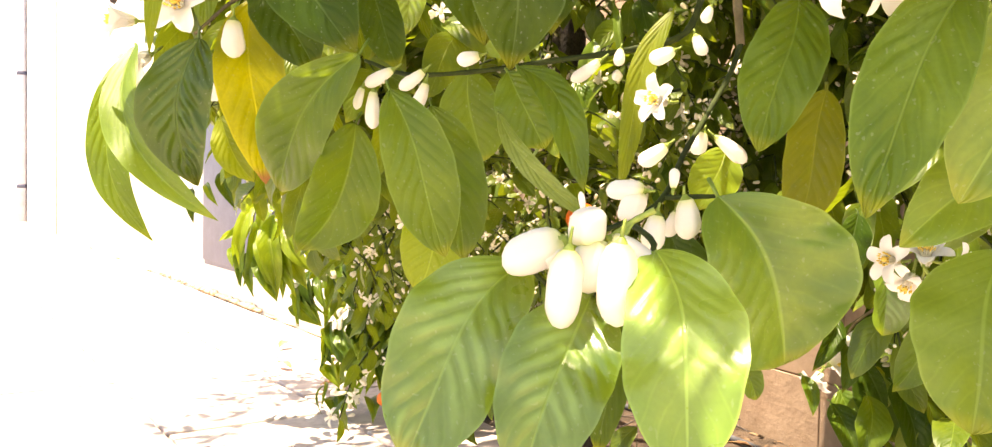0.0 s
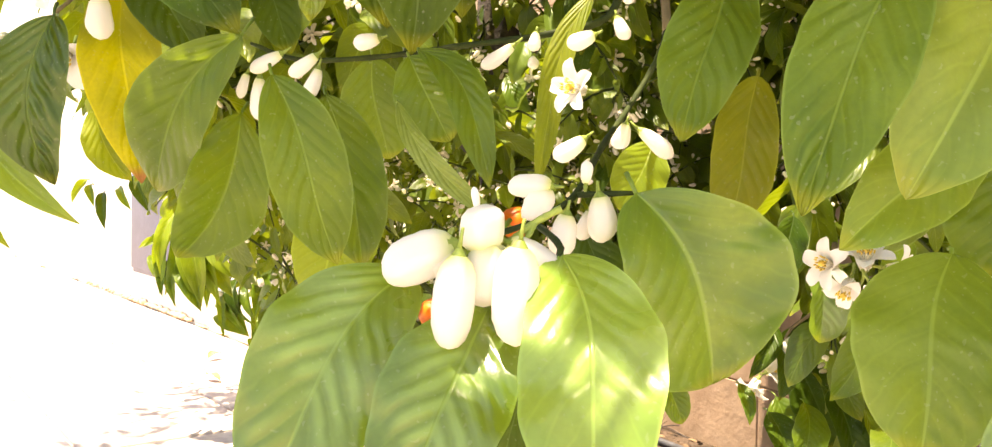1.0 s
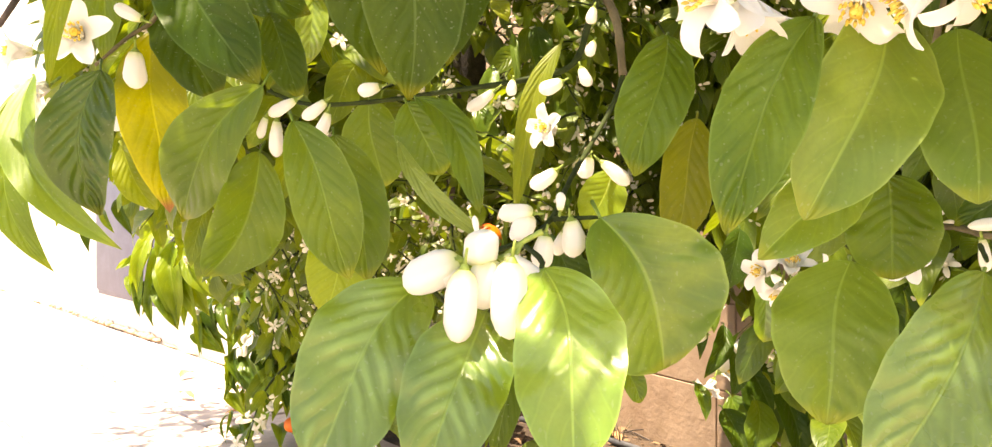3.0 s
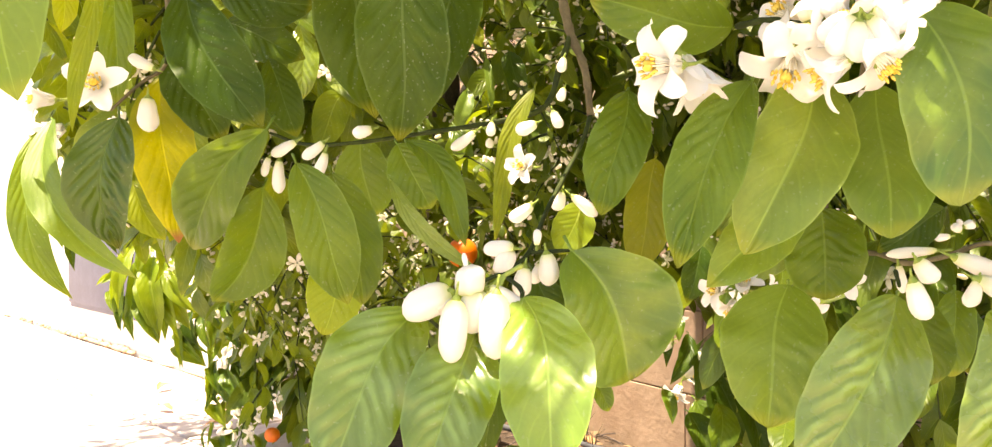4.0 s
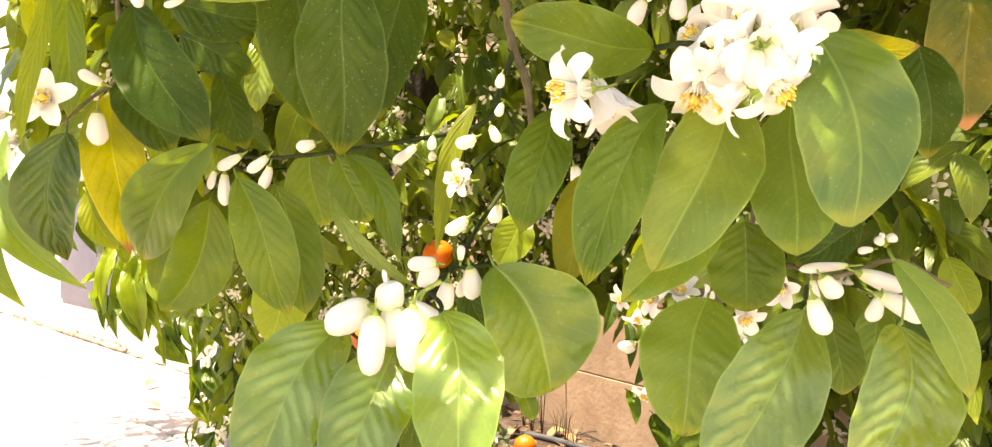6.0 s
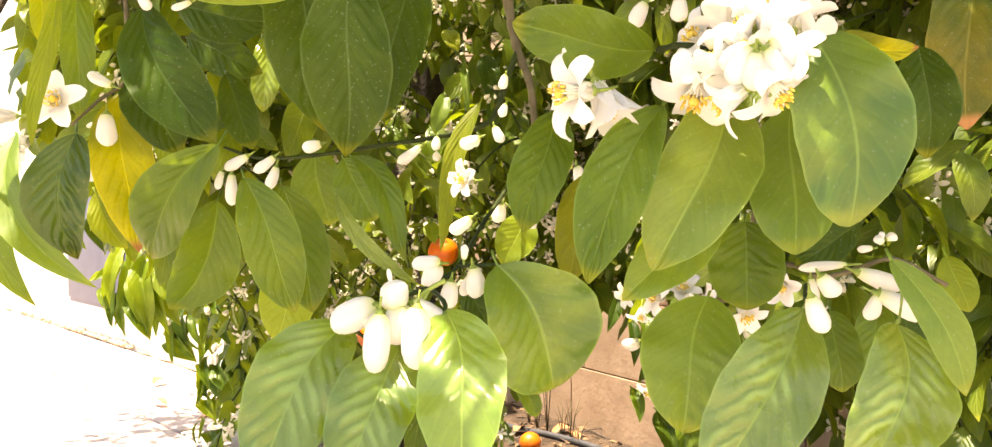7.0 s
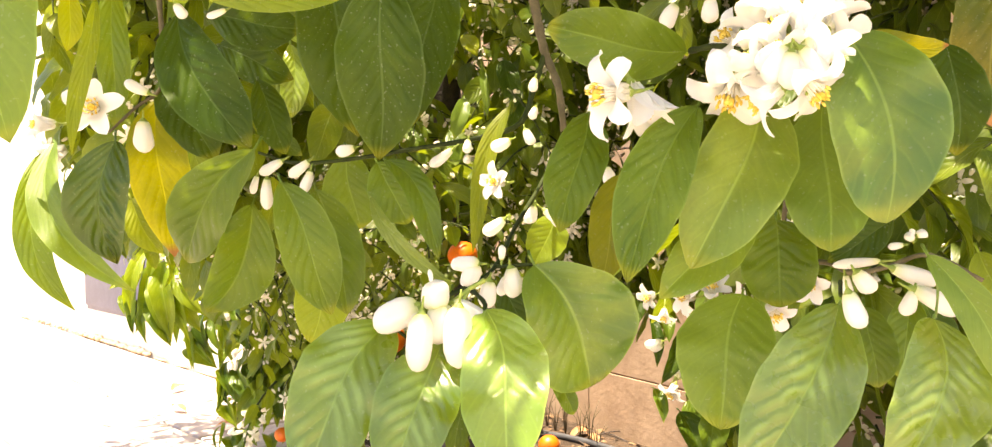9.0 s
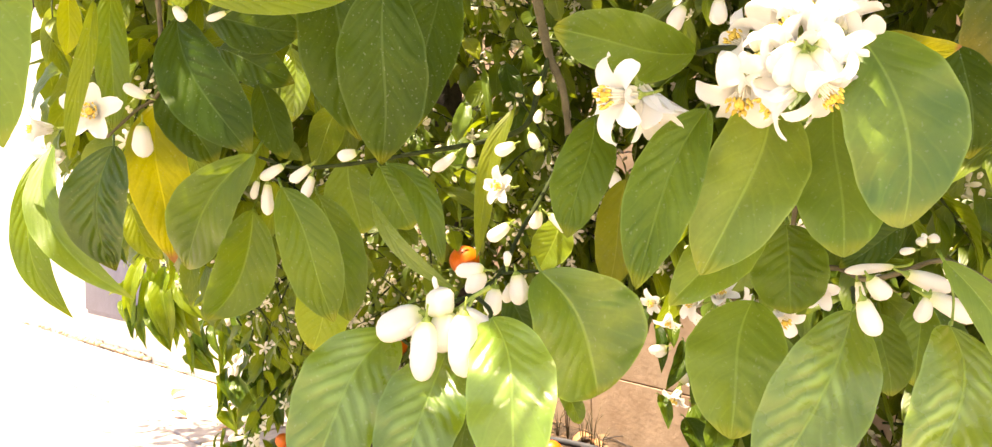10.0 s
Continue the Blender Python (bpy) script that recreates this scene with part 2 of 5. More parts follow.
def sheet(bm, rows, uvs=None):
    """A grid of points as faces, with texture places."""
    layer = bm.loops.layers.uv.verify()
    vs = [[bm.verts.new(p) for p in row] for row in rows]
    k, c = len(rows) - 1, len(rows[0]) - 1
    for i in range(k):
        for j in range(c):
            f = bm.faces.new((vs[i][j], vs[i + 1][j], vs[i + 1][j + 1], vs[i][j + 1]))
            for loop, (a, b) in zip(f.loops, ((i, j), (i + 1, j), (i + 1, j + 1), (i, j + 1))):
                loop[layer].uv = (b / c, a / k)
    return bm


def tube(bm, pts, radii, sides=6, uv=None):
    layer = bm.loops.layers.uv.verify()
    pts = [Vector(p) for p in pts]
    rings = []
    side = None
    for i, p in enumerate(pts):
        d = (pts[min(i + 1, len(pts) - 1)] - pts[max(i - 1, 0)]).normalized()
        if side is None:
            side = d.orthogonal().normalized()
        side = (side - d * side.dot(d)).normalized()
        up = d.cross(side)
        r = radii[i]
        rings.append([bm.verts.new(p + (side * math.cos(a) + up * math.sin(a)) * r) for a in (math.tau * k / sides for k in range(sides))])
    for a, b in zip(rings, rings[1:]):
        for k in range(sides):
            f = bm.faces.new((a[k], a[(k + 1) % sides], b[(k + 1) % sides], b[k]))
            if uv:
                for loop in f.loops:
                    loop[layer].uv = uv
    bm.faces.new(list(reversed(rings[0])))
    bm.faces.new(rings[-1])
    return bm


def smooth_line(pts, steps=5):
    pts = [Vector(p) for p in pts]
    if len(pts) < 3:
        return [pts[0].lerp(pts[-1], i / steps) for i in range(steps + 1)]
    ext = [2 * pts[0] - pts[1], *pts, 2 * pts[-1] - pts[-2]]
    out = []
    for a, b, c, d in zip(ext, ext[1:], ext[2:], ext[3:]):
        for i in range(steps):
            t = i / steps
            out.append(0.5 * (2 * b + (c - a) * t + (2 * a - 5 * b + 4 * c - d) * t * t + (3 * b - a - 3 * c + d) * t ** 3))
    return out + [pts[-1]]


def lathe(bm, profile, sides=10, m=Matrix(), lobes=0.0):
    layer = bm.loops.layers.uv.verify()
    rings = [[bm.verts.new(m @ Vector((x, r * (1 + lobes * math.cos(5 * a)) * math.cos(a), r * (1 + lobes * math.cos(5 * a)) * math.sin(a)))) for a in (math.tau * k / sides for k in range(sides))] for x, r in profile]
    n = len(rings) - 1
    for i, (a, b) in enumerate(zip(rings, rings[1:])):
        for k in range(sides):
            f = bm.faces.new((a[k], b[k], b[(k + 1) % sides], a[(k + 1) % sides]))
            for loop, v in zip(f.loops, (i / n, (i + 1) / n, (i + 1) / n, i / n)):
                loop[layer].uv = (0.5, v)
    return bm


def box(bm, size, at=(0, 0, 0), bevel=0.0):
    made = bmesh.ops.create_cube(bm, size=1)["verts"]
    bmesh.ops.scale(bm, vec=size, verts=made)
    bmesh.ops.translate(bm, vec=at, verts=made)
    if bevel:
        edges = list({e for v in made for e in v.link_edges})
        bmesh.ops.bevel(bm, geom=edges, offset=bevel, segments=2, affect="EDGES", profile=0.6)
    return bm


def blade(bm, length, width, fold=12, bend=0.06, bow=0.0, seed=0.0, along=15, across=8, stalk=0.012, peak=0.46, full=1.34, folds=0.0, ribbed=0.0, right=False):
    """A citrus leaf blade from its foot at the origin to its tip on the x axis, face up, with its stalk.
    fold: how far each half rises from the midrib; peak: where it is widest; full: low for round, high for pointed."""
    rows = []
    fo = [radians(f) for f in (fold if isinstance(fold, tuple) else (fold, fold))]
    for i in range(along + 1):
        v = i / along
        half = width / 2 * (max(v, 1e-4) / peak) ** (full * peak) * (max(1 - v, 1e-4) / (1 - peak)) ** (full * (1 - peak))
        if v > 0.72:
            half *= 1 - 0.55 * max(0.0, full - 0.95) * ((v - 0.72) / 0.28) ** 1.5
        if v > 0.9:
            half *= 1 - 0.25 * (v - 0.9) / 0.1
        arc = 4 * v * (1 - v)
        row = []
        for j in range(across + 1):
            a = 2 * j / across - 1
            edge = 0.05 * math.sin(v * 11 + seed + (2.1 if a > 0 else 0)) * a * a + 0.02 * math.sin(v * 23 + seed * 2) * abs(a)
            lobe = 1 + 0.028 * math.sin(v * 7 + seed * 3 + (1.3 if a > 0 else 0)) + 0.012 * math.sin(v * 31 + seed + (2.0 if a > 0 else 0))
            f2 = fo[0 if a > 0 else 1] + 0.10 * math.sin(v * 5 + seed * 1.9)
            tw = 0.20 * math.sin(seed * 5.3) * (v - 0.4) * a
            # each half swells between the midrib and the rim, in shallow folds along the side veins
            swell = (abs(a) * 1.5 - 0.62 * a * a) * math.sin(f2)
            patch = 0.5 + 0.5 * math.sin(seed * 3.1 + v * 2.6 + a * 1.3)
            side = 1.2 if (a > 0) == (right or math.sin(seed * 7.7) > 0) else (0.15 if right else 0.45)
            pleat = 0.05 * side * (0.1 + 1.3 * patch) * math.sin(math.tau * (v * 7.6 - abs(a) * 2.4 + folds + 0.30 * math.sin(v * 8 + seed * 2.3) + 0.16 * math.sin(v * 19 + a * 3 + seed))) * min(1, abs(a) * 3) * (1 - a * a)
            row.append((length * v, (bow * arc + 0.016 * math.sin(math.tau * v) * math.sin(seed * 2.7)) * length + half * lobe * a * math.cos(f2),
                        bend * length * arc + half * (swell + edge * 2 + tw) + width / 2 * pleat * ribbed))
        rows.append(row)
    sheet(bm, rows)
    if stalk:
        tube(bm, [(-stalk * 0.55, 0, -0.9 * stalk), (-stalk * 0.3, 0, -0.3 * stalk), (length * 0.03, 0, 0)], [0.0011, 0.0009, 0.0008], 5, (0.5, 0.1))
    return bm


# ---- the tree: parts that can be told apart ----
tree = thing("orange_tree", (0.10, 1.80, 0.0), "orange tree in white blossom, with hanging green leaves", "tree")
count = [0]


RIBS = {"striped": 0.8, "silvery": 0.45, "frosted": 0.3, "smooth": 0.3, "bright": 0.2, "pale_green": 0.5, "dark": 0.5, "deep": 0.7, "rib": 1.3}


def leaf(foot, tip, width, face, fold, bow, peak, full, tone, bend=0.08, detail=(76, 16)):
    foot, tip = Vector(foot), Vector(tip)
    ahead = tip - foot
    count[0] += 1
    m = frame_of(foot, ahead, (0.04, -1, 0.12)) @ Matrix.Rotation(radians(face), 4, "X")
    bm = blade(bmesh.new(), ahead.length, width, fold, bend, bow, count[0] * 1.7, *detail, peak=peak, full=full, folds=count[0] * 0.37, ribbed=RIBS.get(tone, 0.45), right=tone in ("striped", "silvery"))
    label = {"yellow": "yellowing leaf with a brown tip", "yolive": "yellowish leaf", "fading": "fading olive leaf with a dry orange tip"}.get(tone, "")
    return part("leaf", bm, LEAF[tone], tree, label, m)


def small_leaf(foot, tip, width, face, fold, bend, bow, tone, blunt=0.72):
    base = 0.62 if blunt > 0.5 else blunt
    return leaf(foot, tip, width, face, fold * 1.35, bow, base / (base + blunt), base + blunt, tone, bend * 1.8, (26, 8))


def twig(pts, r0, r1, tone):
    line = smooth_line(pts)
    n = len(line) - 1
    radii = [(r0 + (r1 - r0) * i / n) * (1 + 0.12 * math.sin(i * 2.3)) for i in range(n + 1)]
    return part("twig", tube(bmesh.new(), line, radii, 7), {"twig": TWIG, "green": TWIG_GREEN, "fresh": CALYX}[tone], tree)


BUD = [(0, 0.30), (0.06, 0.55), (0.2, 0.74), (0.42, 0.90), (0.62, 1.0), (0.76, 0.97), (0.88, 0.76), (0.96, 0.45), (1, 0.06)]
BLUNT_BUD = [(0, 0.42), (0.06, 0.70), (0.18, 0.90), (0.36, 1.0), (0.58, 1.0), (0.76, 0.94), (0.89, 0.73), (0.96, 0.46), (1, 0.06)]


def bud(foot, tip, radius, shape=BUD):
    foot, tip = Vector(foot), Vector(tip)
    ahead = tip - foot
    k = max(ahead.length, radius * 2.0)
    m = frame_of(foot, ahead, (0.1, -1, 0.2))
    body = lathe(bmesh.new(), [(x * k, r * radius) for x, r in shape], 20, lobes=0.06)
    for v in body.verts:
        # no two are alike: a slight curve, a flat side, a few dents
        u = v.co.x / k
        v.co.y += radius * (0.35 * math.sin(foot.x * 900) * u * u + 0.10 * noise.noise(v.co * 160 + foot * 50))
        v.co.z = v.co.z * (0.88 + 0.10 * math.sin(foot.z * 700)) + radius * 0.12 * noise.noise(v.co * 120 - foot * 70)
    ob = part("bud", body, BUD_SKIN, tree, "", m)
    cup = lathe(bmesh.new(), [(-0.08 * k, radius * 0.16), (-0.03 * k, radius * 0.30), (0.02 * k, radius * 0.42), (0.045 * k, radius * 0.52)], 10)
    tube(cup, [(-0.30 * k, 0, 0.04 * k), (-0.18 * k, 0, 0), (-0.05 * k, 0, 0)], [0.0006, 0.0007, 0.0010], 5)
    part("calyx", cup, CALYX, ob, "green calyx", m)
    return ob


def petal_mesh(length, width, opened, seed):
    """A thick strap-shaped petal, hollow along its face, that stands up at the foot and curls back."""
    bm = bmesh.new()
    rows = []
    o = radians(opened)
    x, z = 0.0006, 0.0
    n = 13
    for i in range(n):
        v = i / (n - 1)
        half = width / 2 * (0.50 + 0.50 * math.sin(math.pi * min(1, 0.10 + v * 0.80))) * (1 if v < 0.78 else math.sqrt(max(0.015, 1 - ((v - 0.78) / 0.22) ** 2)))
        ang = radians(75) - (o - radians(2)) * (0.25 * v + 0.75 * v ** 1.5)
        up = Vector((-math.sin(ang), 0, math.cos(ang)))
        rows.append([Vector((x, half * a, 0.0003 * math.sin(v * 9 + seed))) + Vector((0, 0, z)) + up * (0.30 * half * a * a) for a in (-1, -0.65, -0.3, 0, 0.3, 0.65, 1)])
        x += length / (n - 1) * math.cos(ang)
        z += length / (n - 1) * math.sin(ang)
    # a front and a back face, so that the petal has a body
    back = [[p - Vector((0.03, 0, 0.03)) * width * (1 - abs(a)) for p, a in zip(row, (1, 0.6, 0.2, 0, 0.2, 0.6, 1))] for row in rows]
    sheet(bm, rows)
    sheet(bm, [list(reversed(r)) for r in back])
    return bm


def flower(at, axis, radius, opened, spin):
    at, axis = Vector(at), Vector(axis)
    m = Matrix.Translation(at) @ axis.to_track_quat("Z", "Y").to_matrix().to_4x4() @ pose(0, 0, 0, 0, 0, spin)
    k = radius
    core = bmesh.new()
    up = pose(0, 0, 0, 0, -90, 0)
    lathe(core, [(-0.30 * k, 0.04 * k), (-0.22 * k, 0.07 * k), (-0.15 * k, 0.13 * k), (-0.08 * k, 0.14 * k), (0.0, 0.11 * k), (0.15 * k, 0.05 * k)], 8, up)
    tube(core, [(0, 0.1 * k, -0.8 * k), (0, 0.02 * k, -0.5 * k), (0, 0, -0.28 * k)], [0.0009, 0.001, 0.0012], 5)
    ob = part("flower", core, CALYX, tree, "open white orange blossom", m)
    for i in range(5):
        wob = random.uniform(-14, 14)
        bm = petal_mesh(1.34 * k * random.uniform(0.9, 1.1), 0.60 * k, opened + wob, spin + i)
        part("petal", bm, PETAL, ob, "white petal", m @ pose(0, 0, -0.08 * k, 0, 0, 72 * i + wob * 0.6))
    fil, tips = bmesh.new(), bmesh.new()
    spread = 1.0 if opened > 75 else 0.6
    lathe(fil, [(-0.06 * k, 0.10 * k), (0.2 * k, 0.13 * k * spread), (0.45 * k, 0.15 * k * spread), (0.58 * k, 0.13 * k * spread)], 14, up)
    for i in range(16):
        a = math.tau * i / 16 + random.uniform(-0.1, 0.1)
        r0, r1, h = 0.11 * k, random.uniform(0.15, 0.27) * k * spread, random.uniform(0.60, 0.78) * k
        p, q = Vector((r0 * math.cos(a), r0 * math.sin(a), -0.05 * k)), Vector((r1 * math.cos(a), r1 * math.sin(a), h))
        mid = Vector((0.145 * k * spread * math.cos(a), 0.145 * k * spread * math.sin(a), 0.42 * k))
        tube(fil, [p, mid, q], [0.032 * k, 0.030 * k, 0.014 * k], 4)
        tube(tips, [q - Vector((0, 0, 0.02 * k)), q + Vector((0, 0, 0.05 * k)), q + Vector((0.02 * k * math.cos(a), 0.02 * k * math.sin(a), 0.12 * k))], [0.022 * k, 0.040 * k, 0.016 * k], 5)
    part("filament_column", fil, FILAMENT, ob, "cream filaments", m)
    part("anther_tuft", tips, ANTHER, ob, "orange-yellow anthers", m)
    pistil = lathe(bmesh.new(), [(0.3 * k, 0.04 * k), (0.62 * k, 0.05 * k), (0.66 * k, 0.12 * k), (0.76 * k, 0.11 * k), (0.80 * k, 0.02 * k)], 10, up)
    part("pistil", pistil, ANTHER, ob, "yellow pistil", m)
    return ob


def fruit(at, radius, parent, name="orange"):
    bm = bmesh.new()
    bmesh.ops.create_uvsphere(bm, u_segments=20, v_segments=14, radius=radius)
    for v in bm.verts:
        v.co *= 1 + 0.015 * noise.noise(v.co * 40)
        v.co.z *= 0.94 if v.co.z > 0 else 0.97
    ob = part(name, bm, PEEL, parent, "ripe orange fruit", Matrix.Translation(at))
    return ob


# ---- ground, walls ----
def ground_sheet():
    bm = bmesh.new()
    n = 60
    layer = bm.loops.layers.uv.verify()
    edge = [-600, -120, -30] + [-14 + 28 * i / n for i in range(n + 1)] + [30, 120, 600]
    rows = [[(x, y + 5, -0.02 + (0.006 * noise.noise((x * 1.5, y * 1.5, 0)) if abs(x) < 14 and abs(y) < 14 else 0)) for x in edge] for y in edge]
    return sheet(bm, [list(r) for r in rows])


ground = tagged(part("ground", ground_sheet(), GROUND, None), "pale sunlit earth and paved ground", "ground", kind="structure")

# the white wall runs along WALL_DIR from WALL_END; its face looks back to the path
WALL_END, WALL_DIR = Vector((-0.62, 3.06, 0)), Vector((-0.597, 0.802, 0))
WALL_OUT = Vector((-0.802, -0.597, 0))


def wall_pose(s, z=0.0, out=0.0):
    p = WALL_END + WALL_DIR * s + WALL_OUT * out
    return Matrix.Translation((p.x, p.y, z)) @ Matrix((WALL_DIR, -WALL_OUT, Vector((0, 0, 1)))).transposed().to_4x4()


def build_white_wall():
    bm = bmesh.new()
    box(bm, (22.0, 0.25, 4.2), (11.0, 0.125, 2.08), 0.006)
    w = part("wall_white", bm, PLASTER, None, "", wall_pose(0))
    return tagged(w, "sunlit white plastered wall", "wall", kind="structure")


build_white_wall()


def build_side_wall():
    bm = bmesh.new()
    box(bm, (2.6, 0.25, 4.2), (1.3, 0, 2.08), 0.006)
    a = Vector((-0.62, 3.06)) + Vector((-0.597, 0.802)) * 0.13
    m = Matrix.Translation((a.x + 0.21, a.y + 0.16, 0)) @ Matrix.Rotation(math.atan2(0.597, 0.802), 4, "Z")
    return tagged(part("wall_return", bm, PLASTER, None, "", m), "shaded return of the white plastered wall", "wall", kind="structure")


build_side_wall()
def build_cabinet():
    """The grey sheet-metal cabinet on the white wall."""
    cab = thing("utility_cabinet", WALL_END + WALL_DIR * 1.30, "grey painted metal utility cabinet on the white wall", "cabinet")
    m = wall_pose(1.32, 0.16)
    part("body", box(bmesh.new(), (1.04, 0.03, 0.96), (0, -0.015, 0.48), 0.006), PANEL, cab, "", m)
    part("cabinet_door", box(bmesh.new(), (1.0, 0.016, 0.91), (0, -0.036, 0.48), 0.004), PANEL, cab, "", m)
    for z in (0.16, 0.78):
        part("hinge", tube(bmesh.new(), [(-0.507, -0.04, z), (-0.507, -0.04, z + 0.08)], [0.009, 0.009], 8), PANEL, cab, "", m)
    return cab


build_cabinet()


def build_pipe():
    pipe = thing("downpipe", WALL_END + WALL_DIR * 11.1, "grey downpipe on the white wall", "pipe")
    m = wall_pose(11.1, 0, 0.06)
    part("pipe", tube(bmesh.new(), [(0, 0, 0.02), (0, 0, 2.0), (0, 0, 4.1)], [0.06] * 3, 12), PIPE, pipe, "", m)
    for z in (0.5, 2.1, 3.6):
        part("clamp", tube(bmesh.new(), [(0, 0, z), (0, 0, z + 0.05)], [0.068, 0.068], 12), PANEL, pipe, "", m)


build_pipe()

# a dark settlement joint in the plaster
tagged(part("trim", box(bmesh.new(), (0.022, 0.012, 4.1), (0, 0, 2.05), 0.003), MORTAR, None, "", wall_pose(7.9, 0.0, 0.002)), "thin dark joint in the white plaster", "joint", kind="structure")


def rock(size, seed):
    bm = bmesh.new()
    bmesh.ops.create_icosphere(bm, subdivisions=2, radius=0.5)
    for v in bm.verts:
        v.co *= 1 + 0.45 * noise.noise(v.co * 2.2 + Vector((seed * 3.1, 0, 0)))
    bmesh.ops.scale(bm, vec=size, verts=bm.verts)
    return bm


def build_rubble():
    """Bare crumbled brick along the foot of the wall, where the plaster has come off."""
    strip = thing("wall_foot_rubble", WALL_END + WALL_DIR * 1.8, "crumbled orange-brown masonry along the foot of the white wall", "rubble")
    rng = random.Random(4)
    shapes = [mesh_of(rock((0.07, 0.035, 0.03), k), "stone", RUBBLE) for k in range(5)]
    s = 1.0
    while s < 2.9:
        size = rng.uniform(0.5, 1.1) * (1.0 if s < 2.0 else 0.6)
        m = wall_pose(s, 0.006 + 0.008 * size, 0.012) @ Matrix.Rotation(rng.uniform(-0.3, 0.3), 4, "Z") @ Matrix.Diagonal((size, size, size, 1))
        part("stone", shapes[rng.randrange(5)], RUBBLE, strip, "", m)
        s += rng.uniform(0.02, 0.05) if s < 2.1 else rng.uniform(0.04, 0.16)
    for s, w in ((0.35, 0.22), (0.62, 0.16), (0.85, 0.14), (3.3, 0.2), (4.4, 0.25), (5.6, 0.2)):
        part("stone", shapes[rng.randrange(5)], RUBBLE, strip, "", wall_pose(s, 0.004, 0.01) @ Matrix.Diagonal((w / 0.07, 0.5, 0.3, 1)))


build_rubble()


def build_paving():
    """Slabs of the path, parallel to the white wall."""
    bm = box(bmesh.new(), (9.0, 5.0, 0.03), (4.0, -2.52, -0.02))
    path = tagged(part("pavement", bm, PAVE_JOINT, None, "", wall_pose(0.0) @ pose(-2.6, 0, 0), False), "pale worn paving slabs beside the tree, in sun and leaf shade", "pavement", kind="structure")
    kinds = []
    for k in range(5):
        b = box(bmesh.new(), (0.392, 0.392, 0.03), (0, 0, 0), 0.005)
        for v in b.verts:
            v.co.z += 0.003 * noise.noise(v.co * 5 + Vector((k * 3, 0, 0)))
        kinds.append(mesh_of(b, "slab", PAVING, False))
    rng = random.Random(2)
    for i in range(-6, 14):
        for j in range(12):
            m = wall_pose(i * 0.4 + (0.2 if j % 2 else 0), -0.012 + rng.uniform(0, 0.004), 0.23 + j * 0.4) @ Matrix.Rotation(rng.uniform(-0.008, 0.008), 4, "Z")
            part("slab", kinds[rng.randrange(5)], PAVING, path, "", m)


build_paving()


# ---- block wall, behind the tree ----
BW_AT, BW_DIR = Vector((0.480, 2.275, 0.170)), Vector((-0.433, 0.901, 0))
BW_OUT = Vector((-0.901, -0.433, 0))


def block_pose(s, z):
    p = BW_AT + BW_DIR * s
    return Matrix.Translation((p.x, p.y, z)) @ Matrix((BW_DIR, -BW_OUT, Vector((0, 0, 1)))).transposed().to_4x4()


def build_block_wall():
    bm = bmesh.new()
    box(bm, (6.6, 0.17, 2.3), (0.4, 0.0892, 1.13))
    wall = part("wall_blocks", bm, MORTAR, None, "", block_pose(0, 0), smooth=False)
    tagged(wall, "tan rough concrete block wall with dark joints", "wall", kind="structure")
    kinds = []
    for seed in range(4):
        bm = box(bmesh.new(), (0.395, 0.19, 0.196), (0, 0.095, 0), 0.0015)
        for v in bm.verts:
            v.co += Vector((0, 1, 0)) * 0.0025 * noise.noise(v.co * 14 + Vector((seed * 5, 0, 0)))
        kinds.append(mesh_of(bm, "block", BLOCK, False))
    for row in range(-1, 10):
        z = 0.170 + 0.1 + 0.2 * row
        shift = -0.06 if row % 2 == 0 else 0.0
        for i in range(-7, 9):
            m = block_pose(i * 0.4 + 0.2 + shift, z)
            part("block", kinds[(i * 3 + row * 5) % 4], BLOCK, wall, "", m)


build_block_wall()

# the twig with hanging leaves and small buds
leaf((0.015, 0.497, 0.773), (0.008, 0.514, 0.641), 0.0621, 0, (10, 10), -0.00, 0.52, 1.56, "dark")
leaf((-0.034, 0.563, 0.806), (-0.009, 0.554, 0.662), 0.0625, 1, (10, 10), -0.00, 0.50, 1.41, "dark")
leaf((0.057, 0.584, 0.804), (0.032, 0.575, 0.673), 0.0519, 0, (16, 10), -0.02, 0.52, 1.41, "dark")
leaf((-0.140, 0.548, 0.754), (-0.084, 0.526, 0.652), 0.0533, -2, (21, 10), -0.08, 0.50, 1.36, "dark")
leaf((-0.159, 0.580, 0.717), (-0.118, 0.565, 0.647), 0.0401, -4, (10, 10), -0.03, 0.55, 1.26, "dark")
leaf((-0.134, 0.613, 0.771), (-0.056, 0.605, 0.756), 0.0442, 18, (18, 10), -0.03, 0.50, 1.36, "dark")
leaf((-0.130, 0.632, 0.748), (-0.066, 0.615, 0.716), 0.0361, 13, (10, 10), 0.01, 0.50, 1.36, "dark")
leaf((-0.081, 0.521, 0.651), (-0.143, 0.571, 0.569), 0.0478, -15, (27, 10), -0.09, 0.50, 1.26, "green")
leaf((-0.088, 0.546, 0.612), (-0.124, 0.551, 0.532), 0.0493, -11, (10, 34), 0.11, 0.50, 1.26, "green")
leaf((-0.057, 0.488, 0.626), (-0.025, 0.493, 0.534), 0.0404, -3, (10, 14), 0.02, 0.48, 1.36, "green")
leaf((-0.039, 0.531, 0.622), (-0.017, 0.523, 0.531), 0.0397, -2, (10, 16), 0.04, 0.52, 1.26, "green")
leaf((-0.030, 0.549, 0.570), (-0.048, 0.551, 0.507), 0.0408, -4, (10, 10), 0.01, 0.50, 1.16, "light")
